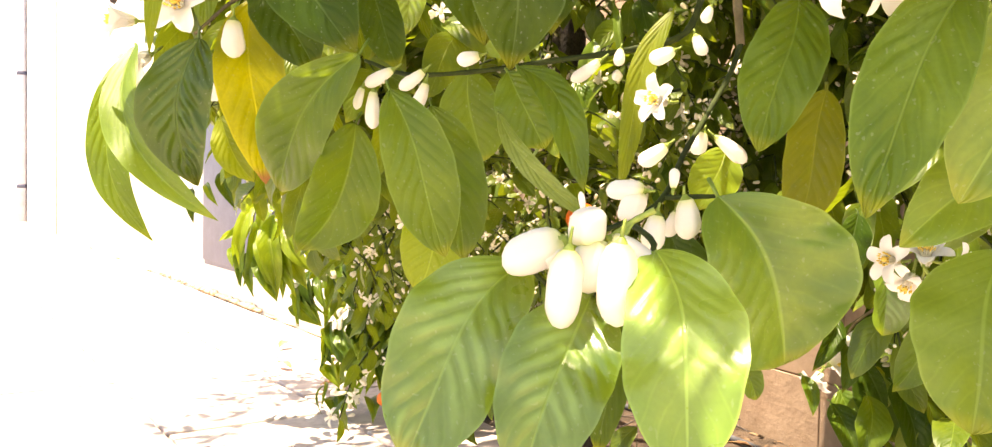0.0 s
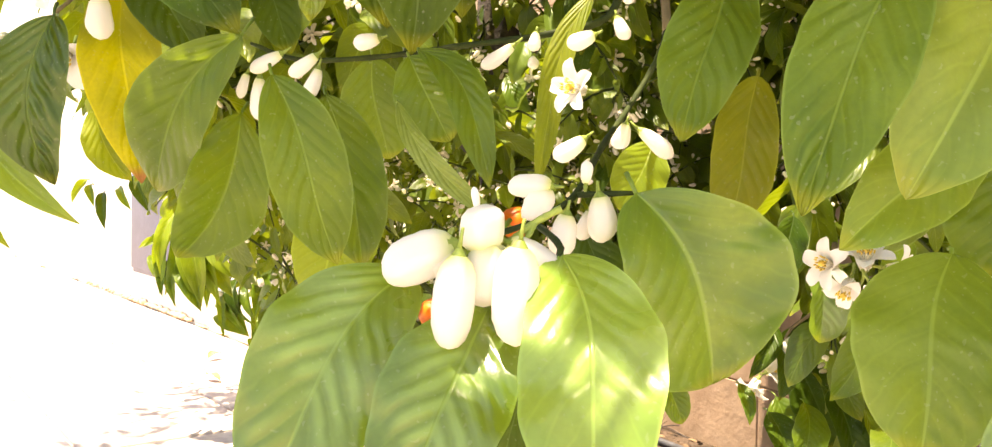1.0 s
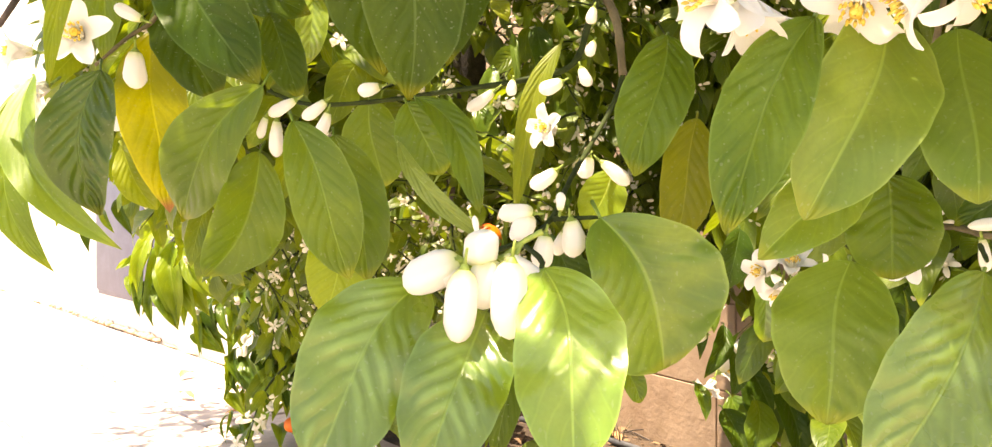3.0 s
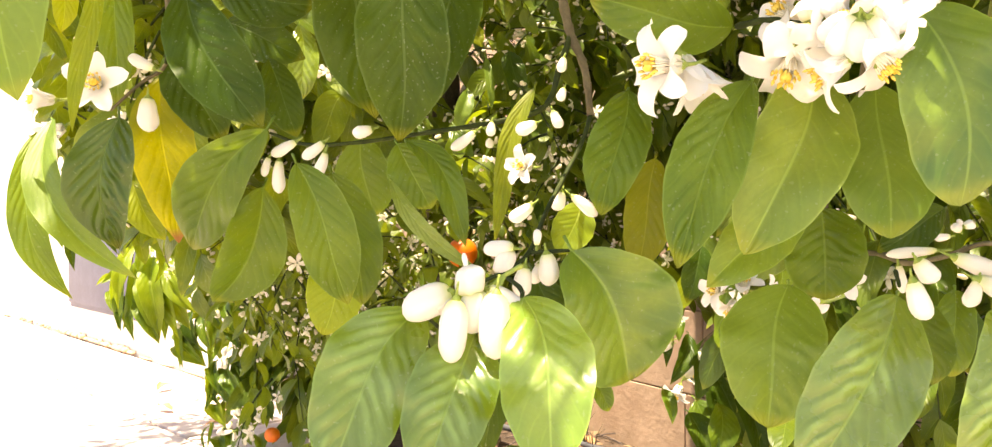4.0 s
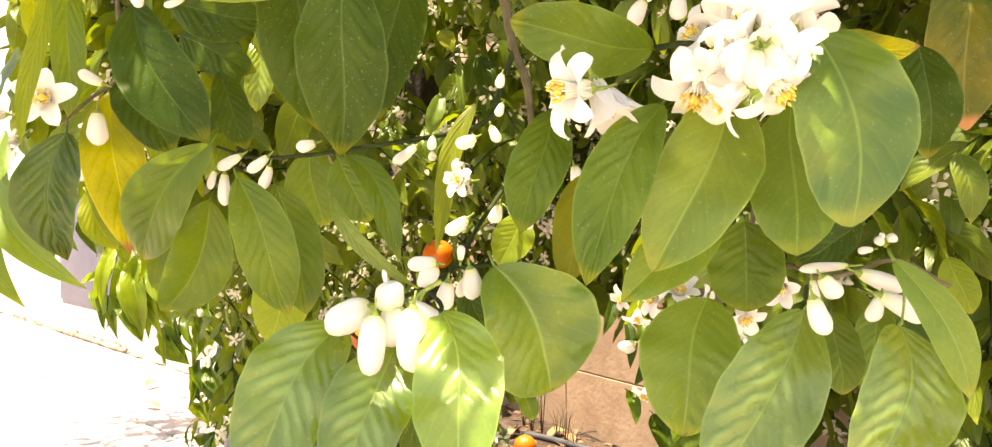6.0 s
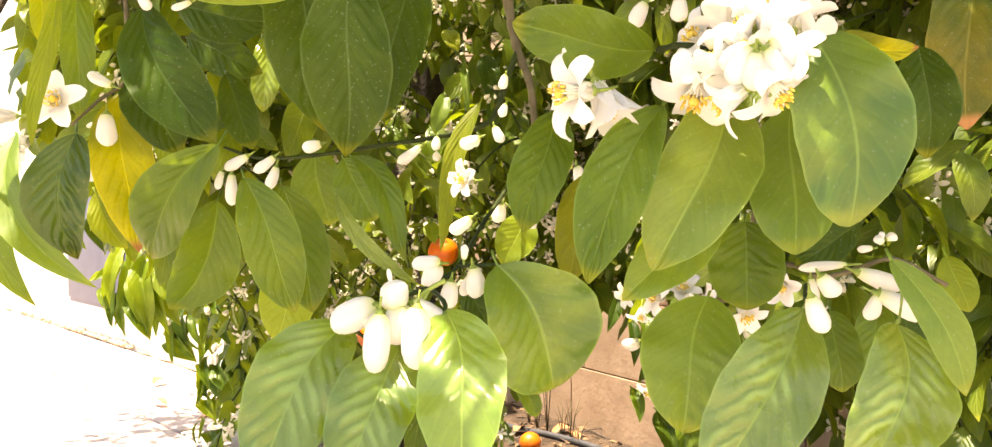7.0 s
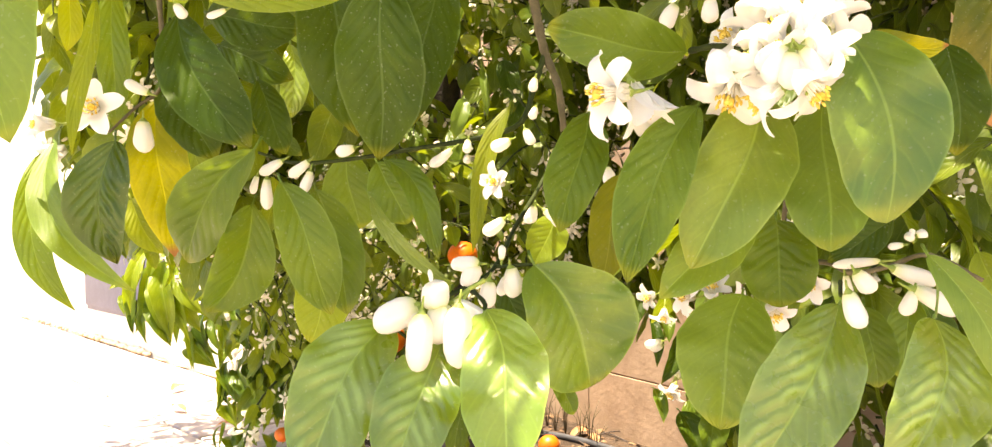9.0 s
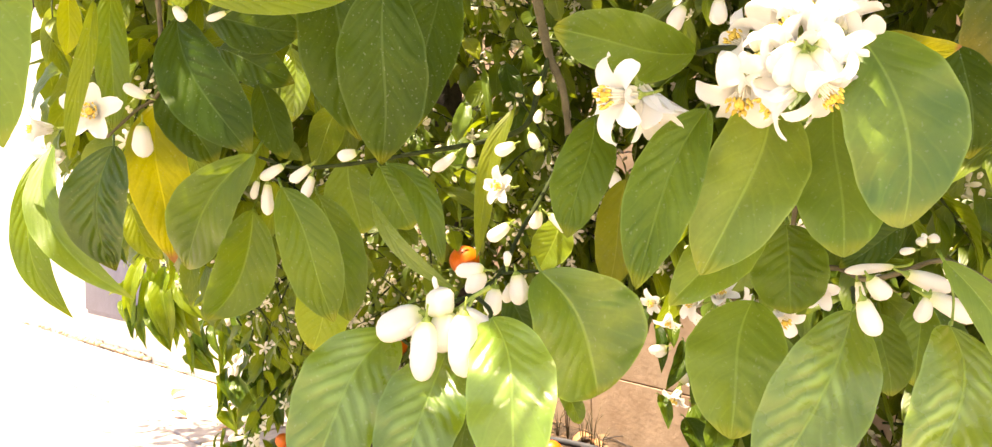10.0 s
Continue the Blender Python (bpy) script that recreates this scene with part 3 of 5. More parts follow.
leaf((-0.175, 0.515, 0.658), (-0.179, 0.525, 0.571), 0.0462, -16, (35, 10), -0.13, 0.45, 1.26, "rib")
leaf((-0.256, 0.584, 0.655), (-0.226, 0.569, 0.534), 0.0253, -18, (20, 10), -0.14, 0.45, 1.36, "green")
leaf((-0.240, 0.572, 0.663), (-0.169, 0.533, 0.550), 0.0301, -12, (35, 10), -0.18, 0.42, 1.36, "pale_green")
leaf((-0.167, 0.585, 0.696), (-0.154, 0.577, 0.573), 0.0473, -12, (10, 20), -0.03, 0.45, 1.36, "yellow")
leaf((-0.196, 0.607, 0.620), (-0.171, 0.604, 0.575), 0.0250, -10, (32, 10), -0.07, 0.50, 1.36, "olive")
leaf((-0.191, 0.528, 0.761), (-0.206, 0.518, 0.648), 0.0131, -20, (10, 10), -0.01, 0.45, 1.36, "olive")
leaf((-0.203, 0.600, 0.792), (-0.201, 0.589, 0.674), 0.0259, -16, (12, 10), -0.01, 0.50, 1.36, "green")
leaf((-0.373, 0.941, 0.877), (-0.377, 0.940, 0.803), 0.0278, -20, (10, 21), 0.03, 0.50, 1.36, "lime")
leaf((-0.083, 0.708, 0.764), (-0.081, 0.697, 0.694), 0.0282, -6, (10, 15), 0.05, 0.55, 1.36, "silvery")
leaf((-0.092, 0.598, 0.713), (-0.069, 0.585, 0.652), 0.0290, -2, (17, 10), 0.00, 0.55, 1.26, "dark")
leaf((-0.023, 0.600, 0.653), (-0.014, 0.619, 0.592), 0.0447, 0, (15, 10), -0.04, 0.50, 1.16, "green")
leaf((0.007, 0.511, 0.640), (0.029, 0.499, 0.596), 0.0335, 5, (10, 10), -0.01, 0.55, 1.11, "green")
leaf((0.013, 0.496, 0.641), (0.049, 0.451, 0.572), 0.0206, 6, (10, 15), 0.11, 0.48, 1.36, "green")
leaf((0.003, 0.496, 0.615), (0.060, 0.450, 0.555), 0.0120, 6, (33, 10), -0.08, 0.45, 1.36, "pale")
leaf((0.106, 0.547, 0.684), (0.075, 0.539, 0.572), 0.0162, 5, (10, 10), -0.06, 0.45, 1.41, "olive")
leaf((0.139, 0.543, 0.600), (0.120, 0.534, 0.563), 0.0302, 7, (10, 18), 0.04, 0.50, 1.16, "light")
leaf((0.141, 0.412, 0.662), (0.118, 0.384, 0.590), 0.0340, 11, (10, 10), 0.01, 0.50, 1.26, "deep")
leaf((0.190, 0.352, 0.658), (0.145, 0.335, 0.564), 0.0388, 14, (32, 10), -0.05, 0.50, 1.31, "deep")
leaf((0.170, 0.459, 0.626), (0.155, 0.450, 0.555), 0.0302, 14, (10, 10), -0.00, 0.50, 1.26, "yolive")
leaf((0.068, 0.398, 0.521), (0.054, 0.389, 0.457), 0.0168, 7, (13, 10), -0.01, 0.50, 1.26, "dark")

# the flowering twig and its big leaves
leaf((0.237, 0.383, 0.668), (0.181, 0.342, 0.570), 0.0567, 18, (10, 28), 0.05, 0.50, 1.21, "frosted")
leaf((0.282, 0.398, 0.664), (0.262, 0.349, 0.577), 0.0510, 31, (10, 10), 0.00, 0.60, 1.11, "pale_green")
leaf((0.261, 0.330, 0.694), (0.266, 0.298, 0.593), 0.0555, 33, (10, 10), 0.11, 0.50, 1.00, "smooth")
leaf((0.236, 0.402, 0.602), (0.171, 0.368, 0.552), 0.0347, 12, (10, 16), 0.02, 0.50, 1.26, "pale_green")
leaf((0.269, 0.439, 0.594), (0.266, 0.428, 0.538), 0.0498, 26, (10, 10), 0.01, 0.50, 1.06, "green")
leaf((0.235, 0.411, 0.549), (0.210, 0.383, 0.473), 0.0590, 23, (19, 10), -0.04, 0.52, 1.06, "pale_green")
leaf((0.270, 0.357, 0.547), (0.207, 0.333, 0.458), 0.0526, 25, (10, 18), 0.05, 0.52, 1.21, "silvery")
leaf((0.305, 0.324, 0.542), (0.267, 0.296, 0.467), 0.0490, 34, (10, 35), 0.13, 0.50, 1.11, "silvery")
leaf((0.297, 0.315, 0.576), (0.321, 0.291, 0.511), 0.0207, 33, (10, 20), 0.09, 0.50, 1.26, "pale_green")
leaf((0.304, 0.394, 0.541), (0.306, 0.383, 0.494), 0.0297, 31, (10, 10), 0.01, 0.50, 1.16, "green")
leaf((0.369, 0.458, 0.540), (0.353, 0.439, 0.487), 0.0271, 33, (10, 10), 0.01, 0.55, 1.06, "green")
leaf((0.201, 0.407, 0.698), (0.113, 0.386, 0.709), 0.0404, -22, (10, 19), 0.03, 0.55, 1.11, "green")
leaf((0.338, 0.421, 0.593), (0.292, 0.416, 0.567), 0.0232, 12, (10, 10), 0.01, 0.50, 1.36, "dark")
leaf((0.392, 0.448, 0.710), (0.391, 0.437, 0.634), 0.0388, 36, (10, 25), 0.06, 0.50, 1.21, "dark")
leaf((0.536, 0.605, 0.824), (0.525, 0.594, 0.668), 0.0665, 37, (10, 10), -0.00, 0.50, 1.26, "fading")
leaf((0.328, 0.424, 0.713), (0.364, 0.400, 0.700), 0.0189, 29, (23, 10), -0.12, 0.50, 1.36, "yellow")
leaf((0.385, 0.406, 0.572), (0.393, 0.395, 0.538), 0.0206, 37, (10, 10), 0.01, 0.50, 1.16, "light")
leaf((-0.118, 0.511, 0.764), (-0.009, 0.499, 0.757), 0.0274, 22, (13, 10), -0.01, 0.50, 1.16, "light")

# the leaves round the flower cluster
leaf((0.104, 0.395, 0.571), (0.138, 0.406, 0.496), 0.0716, 11, (10, 35), 0.10, 0.50, 0.98, "smooth")
leaf((0.119, 0.423, 0.499), (0.130, 0.421, 0.476), 0.0132, 9, (10, 25), 0.04, 0.50, 1.06, "green")
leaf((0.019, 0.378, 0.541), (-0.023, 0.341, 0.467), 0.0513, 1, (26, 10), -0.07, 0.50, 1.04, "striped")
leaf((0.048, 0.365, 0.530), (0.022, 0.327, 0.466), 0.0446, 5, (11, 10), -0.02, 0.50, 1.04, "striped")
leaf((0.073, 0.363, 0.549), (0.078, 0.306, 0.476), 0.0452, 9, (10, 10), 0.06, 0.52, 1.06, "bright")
leaf((0.052, 0.390, 0.554), (0.030, 0.392, 0.516), 0.0180, 3, (10, 10), -0.00, 0.50, 1.26, "green")
leaf((0.090, 0.447, 0.557), (0.115, 0.433, 0.507), 0.0256, 9, (15, 10), -0.02, 0.50, 1.26, "dark")
small_leaf((-0.144, 0.272, 0.722), (-0.124, 0.253, 0.633), 0.0428, -10, 10, 0.05, 0, "pale_green")
small_leaf((0.637, 0.933, 0.563), (0.737, 0.944, 0.634), 0.0507, 0, 14, 0.05, 0, "light")
small_leaf((0.349, 0.810, 0.520), (0.337, 0.797, 0.449), 0.0472, -10, 20, 0.07, -0.1, "striped", 0.5)
small_leaf((0.410, 0.857, 0.475), (0.367, 0.845, 0.388), 0.0457, 0, 14, 0.06, 0.04, "green")

# twigs of the near branches
twig([(0.129, 0.607, 0.808), (0.134, 0.585, 0.756), (0.138, 0.574, 0.728), (0.146, 0.563, 0.701), (0.149, 0.557, 0.665)], 0.0044, 0.0026, "twig")
twig([(0.149, 0.557, 0.665), (0.140, 0.543, 0.645), (0.124, 0.524, 0.620), (0.099, 0.456, 0.592), (0.082, 0.407, 0.570), (0.065, 0.389, 0.560), (0.048, 0.380, 0.554)], 0.0018, 0.0011, "green")
twig([(0.138, 0.574, 0.728), (0.128, 0.565, 0.704), (0.115, 0.556, 0.672), (0.081, 0.549, 0.660), (0.030, 0.549, 0.652), (-0.017, 0.549, 0.645), (-0.057, 0.548, 0.643), (-0.083, 0.546, 0.651)], 0.0026, 0.0011, "green")
twig([(0.203, 0.405, 0.698), (0.211, 0.380, 0.696), (0.223, 0.359, 0.689), (0.240, 0.347, 0.690), (0.264, 0.345, 0.694)], 0.002, 0.0014, "green")
twig([(0.223, 0.359, 0.689), (0.246, 0.382, 0.716), (0.273, 0.420, 0.762)], 0.0016, 0.002, "twig")
twig([(0.300, 0.480, 0.564), (0.297, 0.425, 0.566), (0.293, 0.385, 0.562), (0.306, 0.369, 0.567), (0.318, 0.348, 0.574), (0.343, 0.340, 0.560)], 0.002, 0.0012, "twig")
twig([(0.300, 0.480, 0.564), (0.286, 0.467, 0.596), (0.286, 0.428, 0.653), (0.268, 0.380, 0.694)], 0.002, 0.0016, "twig")
twig([(0.223, 0.359, 0.689), (0.228, 0.366, 0.678), (0.236, 0.378, 0.668)], 0.0014, 0.001, "green")
twig([(-0.162, 0.576, 0.782), (-0.159, 0.575, 0.733), (-0.160, 0.570, 0.703), (-0.177, 0.566, 0.688), (-0.195, 0.558, 0.668)], 0.0022, 0.001, "twig")
twig([(-0.160, 0.570, 0.703), (-0.147, 0.554, 0.753)], 0.0014, 0.001, "green")
twig([(0.082, 0.407, 0.570), (0.104, 0.400, 0.571)], 0.0013, 0.001, "green")
twig([(0.065, 0.389, 0.560), (0.072, 0.363, 0.548), (0.042, 0.378, 0.527), (0.018, 0.359, 0.545)], 0.0014, 0.001, "green")
twig([(0.014, 0.498, 0.800), (-0.024, 0.532, 0.805), (-0.129, 0.593, 0.787), (-0.168, 0.597, 0.797)], 0.003, 0.002, "twig")
twig([(0.318, 0.348, 0.574), (0.316, 0.338, 0.557), (0.308, 0.327, 0.542)], 0.0007, 0.0007, "fresh")
twig([(0.281, 0.377, 0.558), (0.270, 0.355, 0.552)], 0.0013, 0.001, "green")
twig([(0.073, 0.366, 0.565), (0.064, 0.367, 0.560), (0.056, 0.368, 0.554), (0.048, 0.368, 0.551)], 0.0014, 0.0010, "fresh")
twig([(0.056, 0.368, 0.554), (0.048, 0.368, 0.549), (0.039, 0.369, 0.547)], 0.0012, 0.0010, "fresh")
twig([(0.064, 0.367, 0.560), (0.061, 0.367, 0.554), (0.059, 0.367, 0.550)], 0.0012, 0.0010, "fresh")
twig([(0.048, 0.368, 0.551), (0.046, 0.369, 0.550), (0.044, 0.369, 0.551)], 0.0012, 0.0010, "fresh")

# open flowers and buds
flower((-0.199, 0.548, 0.684), (0.100, -0.995, 0.000), 0.0232, 92, 10)
flower((0.096, 0.507, 0.624), (-0.74, -0.62, 0.05), 0.0150, 100, 18)
flower((0.147, 0.341, 0.664), (-0.937, -0.335, -0.099), 0.0244, 150, 36)
flower((0.154, 0.351, 0.668), (0.297, -0.346, -0.890), 0.0228, 40, 20)
flower((0.162, 0.360, 0.666), (0.619, -0.309, -0.722), 0.0163, 24, 40)
flower((0.212, 0.355, 0.673), (-0.379, -0.499, -0.779), 0.0255, 150, 15)
flower((0.225, 0.378, 0.696), (-0.886, -0.272, 0.374), 0.0200, 108, 30)
flower((0.231, 0.360, 0.697), (-0.416, 0.231, 0.880), 0.0226, 96, 10)
flower((0.228, 0.332, 0.683), (-0.326, 0.131, 0.936), 0.0213, 84, 30)
flower((0.231, 0.321, 0.671), (-0.180, 0.129, 0.975), 0.0214, 88, 25)
flower((0.238, 0.326, 0.688), (0.183, 0.156, 0.971), 0.0237, 90, 0)
flower((0.230, 0.313, 0.668), (0.388, -0.511, -0.767), 0.0227, 145, 20)
flower((0.219, 0.313, 0.661), (-0.808, 0.359, -0.467), 0.0204, 96, 50)
flower((0.255, 0.330, 0.681), (0.794, 0.099, 0.600), 0.0203, 96, 20)
flower((0.235, 0.338, 0.699), (-0.217, 0.195, 0.956), 0.0229, 90, 70)
flower((0.238, 0.311, 0.671), (0.421, 0.168, 0.892), 0.0204, 86, 40)
flower((0.258, 0.340, 0.698), (0.428, 0.209, 0.879), 0.0218, 88, 15)
flower((0.252, 0.353, 0.713), (0.103, 0.166, 0.981), 0.0231, 92, 35)
flower((0.221, 0.328, 0.673), (-0.695, 0.548, 0.465), 0.0181, 90, 60)
bud((0.224, 0.313, 0.682), (0.212, 0.314, 0.665), 0.0058)
bud((0.224, 0.309, 0.679), (0.222, 0.309, 0.660), 0.0061)
bud((0.229, 0.310, 0.681), (0.243, 0.308, 0.665), 0.0058)
bud((0.228, 0.312, 0.681), (0.233, 0.311, 0.662), 0.0055)
bud((0.226, 0.321, 0.685), (0.211, 0.323, 0.674), 0.0056)
bud((0.232, 0.315, 0.685), (0.251, 0.313, 0.676), 0.0055)
bud((0.216, 0.345, 0.687), (0.212, 0.345, 0.697), 0.0042)
bud((0.213, 0.345, 0.682), (0.207, 0.346, 0.683), 0.0042)
flower((0.338, 1.013, 0.491), (-0.847, -0.485, -0.217), 0.0195, 108, 30)
flower((0.338, 0.963, 0.477), (-0.243, -0.465, -0.851), 0.0186, 104, 0)
flower((0.427, 1.233, 0.325), (-0.514, -0.353, -0.781), 0.0274, 108, 20)
flower((0.441, 1.232, 0.337), (0.334, -0.877, 0.346), 0.0234, 70, 50)
flower((0.322, 0.583, 0.522), (0.072, -0.791, -0.608), 0.0201, 90, 20)
flower((0.349, 0.560, 0.544), (-0.507, -0.799, -0.325), 0.0186, 70, 10)
flower((0.143, 1.742, 0.876), (-0.004, -0.983, -0.183), 0.0381, 95, 0)
flower((0.089, 1.747, 0.816), (-0.291, -0.940, -0.180), 0.0300, 95, 30)
flower((0.294, 0.486, 0.593), (-0.005, -0.790, -0.613), 0.0128, 60, 0)
flower((-0.228, 0.541, 0.673), (-0.700, -0.711, -0.066), 0.0183, 60, 0)
flower((-0.199, 0.583, 0.651), (0.075, -0.828, -0.556), 0.0206, 80, 30)
flower((-0.242, 0.593, 0.659), (-0.408, -0.779, -0.475), 0.0197, 70, 50)
bud((-0.167, 0.550, 0.676), (-0.168, 0.550, 0.652), 0.0072)
bud((-0.082, 0.536, 0.633), (-0.087, 0.536, 0.620), 0.0030)
bud((-0.063, 0.534, 0.644), (-0.080, 0.535, 0.634), 0.0041)
bud((-0.075, 0.535, 0.631), (-0.077, 0.535, 0.608), 0.0046)
bud((-0.044, 0.532, 0.643), (-0.058, 0.533, 0.631), 0.0041)
bud((-0.043, 0.532, 0.636), (-0.048, 0.532, 0.619), 0.0041)
bud((-0.010, 0.528, 0.652), (-0.024, 0.530, 0.648), 0.0045)
bud((0.061, 0.531, 0.650), (0.045, 0.533, 0.637), 0.0041)
bud((0.104, 0.527, 0.656), (0.090, 0.528, 0.649), 0.0049)
bud((0.073, 0.530, 0.657), (0.071, 0.530, 0.647), 0.0034)
bud((0.076, 0.550, 0.642), (0.070, 0.550, 0.645), 0.0034)
bud((0.114, 0.516, 0.663), (0.118, 0.515, 0.651), 0.0039)
bud((0.122, 0.515, 0.679), (0.118, 0.515, 0.670), 0.0032)
bud((0.122, 0.515, 0.700), (0.119, 0.516, 0.690), 0.0033)
bud((0.095, 0.487, 0.598), (0.081, 0.488, 0.587), 0.0048)
bud((0.118, 0.505, 0.607), (0.114, 0.505, 0.594), 0.0046)
bud((0.125, 0.504, 0.604), (0.142, 0.502, 0.591), 0.0044)
bud((0.178, 0.539, 0.636), (0.182, 0.538, 0.621), 0.0053)
bud((0.204, 0.437, 0.734), (0.194, 0.438, 0.720), 0.0054)
bud((0.220, 0.415, 0.733), (0.218, 0.415, 0.717), 0.0056)
bud((0.036, 0.362, 0.552), (0.011, 0.364, 0.544), 0.0083, BLUNT_BUD)
bud((0.037, 0.361, 0.549), (0.028, 0.362, 0.546), 0.0052, BLUNT_BUD)
bud((0.038, 0.351, 0.549), (0.034, 0.351, 0.518), 0.0069, BLUNT_BUD)
bud((0.058, 0.349, 0.552), (0.054, 0.349, 0.520), 0.0076, BLUNT_BUD)
bud((0.048, 0.360, 0.553), (0.048, 0.360, 0.531), 0.0073, BLUNT_BUD)
bud((0.046, 0.361, 0.550), (0.045, 0.361, 0.566), 0.0074, BLUNT_BUD)
bud((0.044, 0.361, 0.563), (0.043, 0.361, 0.572), 0.0014)
bud((0.055, 0.365, 0.553), (0.075, 0.362, 0.543), 0.0045, BLUNT_BUD)
bud((0.071, 0.388, 0.573), (0.055, 0.390, 0.574), 0.0044, BLUNT_BUD)
bud((0.068, 0.389, 0.573), (0.065, 0.389, 0.559), 0.0055, BLUNT_BUD)
bud((0.077, 0.388, 0.563), (0.074, 0.388, 0.547), 0.0053)
bud((0.090, 0.396, 0.570), (0.093, 0.396, 0.552), 0.0058)
bud((0.088, 0.407, 0.564), (0.085, 0.407, 0.552), 0.0033)
bud((0.085, 0.397, 0.574), (0.086, 0.397, 0.583), 0.0024)
bud((0.275, 0.347, 0.566), (0.284, 0.346, 0.554), 0.0054)
bud((0.261, 0.328, 0.557), (0.267, 0.328, 0.537), 0.0057)
bud((0.300, 0.355, 0.567), (0.324, 0.352, 0.558), 0.0052)
bud((0.305, 0.344, 0.556), (0.331, 0.341, 0.544), 0.0057)
bud((0.306, 0.344, 0.555), (0.302, 0.344, 0.541), 0.0046)
bud((0.309, 0.384, 0.569), (0.281, 0.387, 0.568), 0.0031)
bud((0.291, 0.391, 0.561), (0.294, 0.390, 0.545), 0.0031)
bud((0.366, 0.458, 0.575), (0.356, 0.460, 0.574), 0.0027)
bud((0.373, 0.458, 0.578), (0.369, 0.458, 0.582), 0.0035)
bud((0.375, 0.458, 0.581), (0.382, 0.457, 0.584), 0.0035)
bud((0.372, 0.458, 0.581), (0.373, 0.458, 0.586), 0.0022)
bud((0.348, 1.011, 0.425), (0.331, 1.013, 0.420), 0.0068)
bud((0.358, 0.760, 0.489), (0.332, 0.763, 0.518), 0.0046)
bud((-0.137, 0.533, 0.758), (-0.131, 0.532, 0.747), 0.0041)
bud((-0.100, 0.529, 0.753), (-0.114, 0.530, 0.747), 0.0027)
bud((-0.162, 0.550, 0.696), (-0.181, 0.552, 0.704), 0.0042)
small_leaf((-0.638, 1.569, 0.589), (-0.648, 1.537, 0.547), 0.0200, 0, 26, 0.1, 0.03, "light", 0.95)
small_leaf((-0.609, 1.569, 0.567), (-0.591, 1.537, 0.501), 0.0240, 0, 26, 0.1, 0.03, "dark", 0.95)
small_leaf((-0.630, 1.569, 0.581), (-0.611, 1.538, 0.541), 0.0200, 0, 26, 0.1, 0.03, "green", 0.95)
small_leaf((-0.564, 1.592, 0.598), (-0.524, 1.562, 0.529), 0.0300, 0, 26, 0.1, 0.03, "dark", 0.95)
small_leaf((-0.591, 1.590, 0.576), (-0.556, 1.560, 0.536), 0.0200, 0, 26, 0.1, 0.03, "green", 0.95)

# hanging shoot with fresh leaves over the path
small_leaf((-0.647, 2.053, 0.534), (-0.671, 2.004, 0.382), 0.0413, 0, 28, 0.1, -0.05, "light", 0.95)
small_leaf((-0.604, 2.050, 0.506), (-0.575, 1.996, 0.314), 0.0740, 0, 28, 0.1, 0.0, "light", 0.95)
small_leaf((-0.632, 2.051, 0.413), (-0.579, 1.996, 0.307), 0.0705, 0, 28, 0.1, 0.05, "green", 0.95)
small_leaf((-0.584, 2.048, 0.489), (-0.483, 1.989, 0.371), 0.0533, 0, 28, 0.1, -0.05, "light", 0.95)
small_leaf((-0.557, 2.046, 0.499), (-0.499, 1.991, 0.404), 0.0499, 0, 28, 0.1, 0.0, "light", 0.95)
small_leaf((-0.572, 2.047, 0.418), (-0.504, 1.991, 0.335), 0.0619, 0, 28, 0.1, 0.05, "olive", 0.95)
small_leaf((-0.666, 2.054, 0.414), (-0.665, 2.003, 0.332), 0.0310, 0, 28, 0.1, -0.05, "dark", 0.95)
small_leaf((-0.656, 2.053, 0.407), (-0.636, 2.001, 0.311), 0.0258, 0, 28, 0.1, 0.0, "deep", 0.95)
small_leaf((-0.688, 2.056, 0.468), (-0.713, 2.008, 0.444), 0.0258, 0, 28, 0.1, 0.05, "green", 0.95)
small_leaf((-0.699, 2.057, 0.428), (-0.685, 2.005, 0.378), 0.0224, 0, 28, 0.1, -0.05, "green", 0.95)
small_leaf((-0.610, 2.051, 0.533), (-0.625, 2.001, 0.463), 0.0430, 0, 28, 0.1, 0.0, "light", 0.95)
small_leaf((-0.582, 2.147, 0.329), (-0.551, 2.073, 0.231), 0.0305, -7, 34, 0.15, 0.07, "green", 0.92)
small_leaf((-0.568, 2.146, 0.325), (-0.513, 2.071, 0.274), 0.0467, -30, 34, 0.15, -0.07, "green", 0.92)
small_leaf((-0.558, 2.145, 0.290), (-0.488, 2.069, 0.236), 0.0700, 7, 34, 0.15, 0.0, "deep", 0.92)
small_leaf((-0.497, 2.141, 0.359), (-0.477, 2.068, 0.273), 0.0520, -16, 34, 0.15, 0.07, "green", 0.92)
small_leaf((-0.518, 2.142, 0.366), (-0.506, 2.070, 0.277), 0.0574, 21, 34, 0.15, -0.07, "dark", 0.92)
small_leaf((-0.455, 2.138, 0.379), (-0.416, 2.064, 0.309), 0.0467, -2, 34, 0.15, 0.0, "green", 0.92)
small_leaf((-0.403, 2.133, 0.371), (-0.417, 2.064, 0.331), 0.0592, -25, 34, 0.15, 0.07, "green", 0.92)
small_leaf((-0.350, 2.129, 0.373), (-0.382, 2.061, 0.291), 0.0556, 12, 34, 0.15, -0.07, "green", 0.92)
small_leaf((-0.304, 2.125, 0.327), (-0.328, 2.056, 0.240), 0.0736, -11, 34, 0.15, 0.0, "deep", 0.92)
small_leaf((-0.537, 2.143, 0.317), (-0.471, 2.068, 0.260), 0.0269, 26, 34, 0.15, 0.07, "green", 0.92)
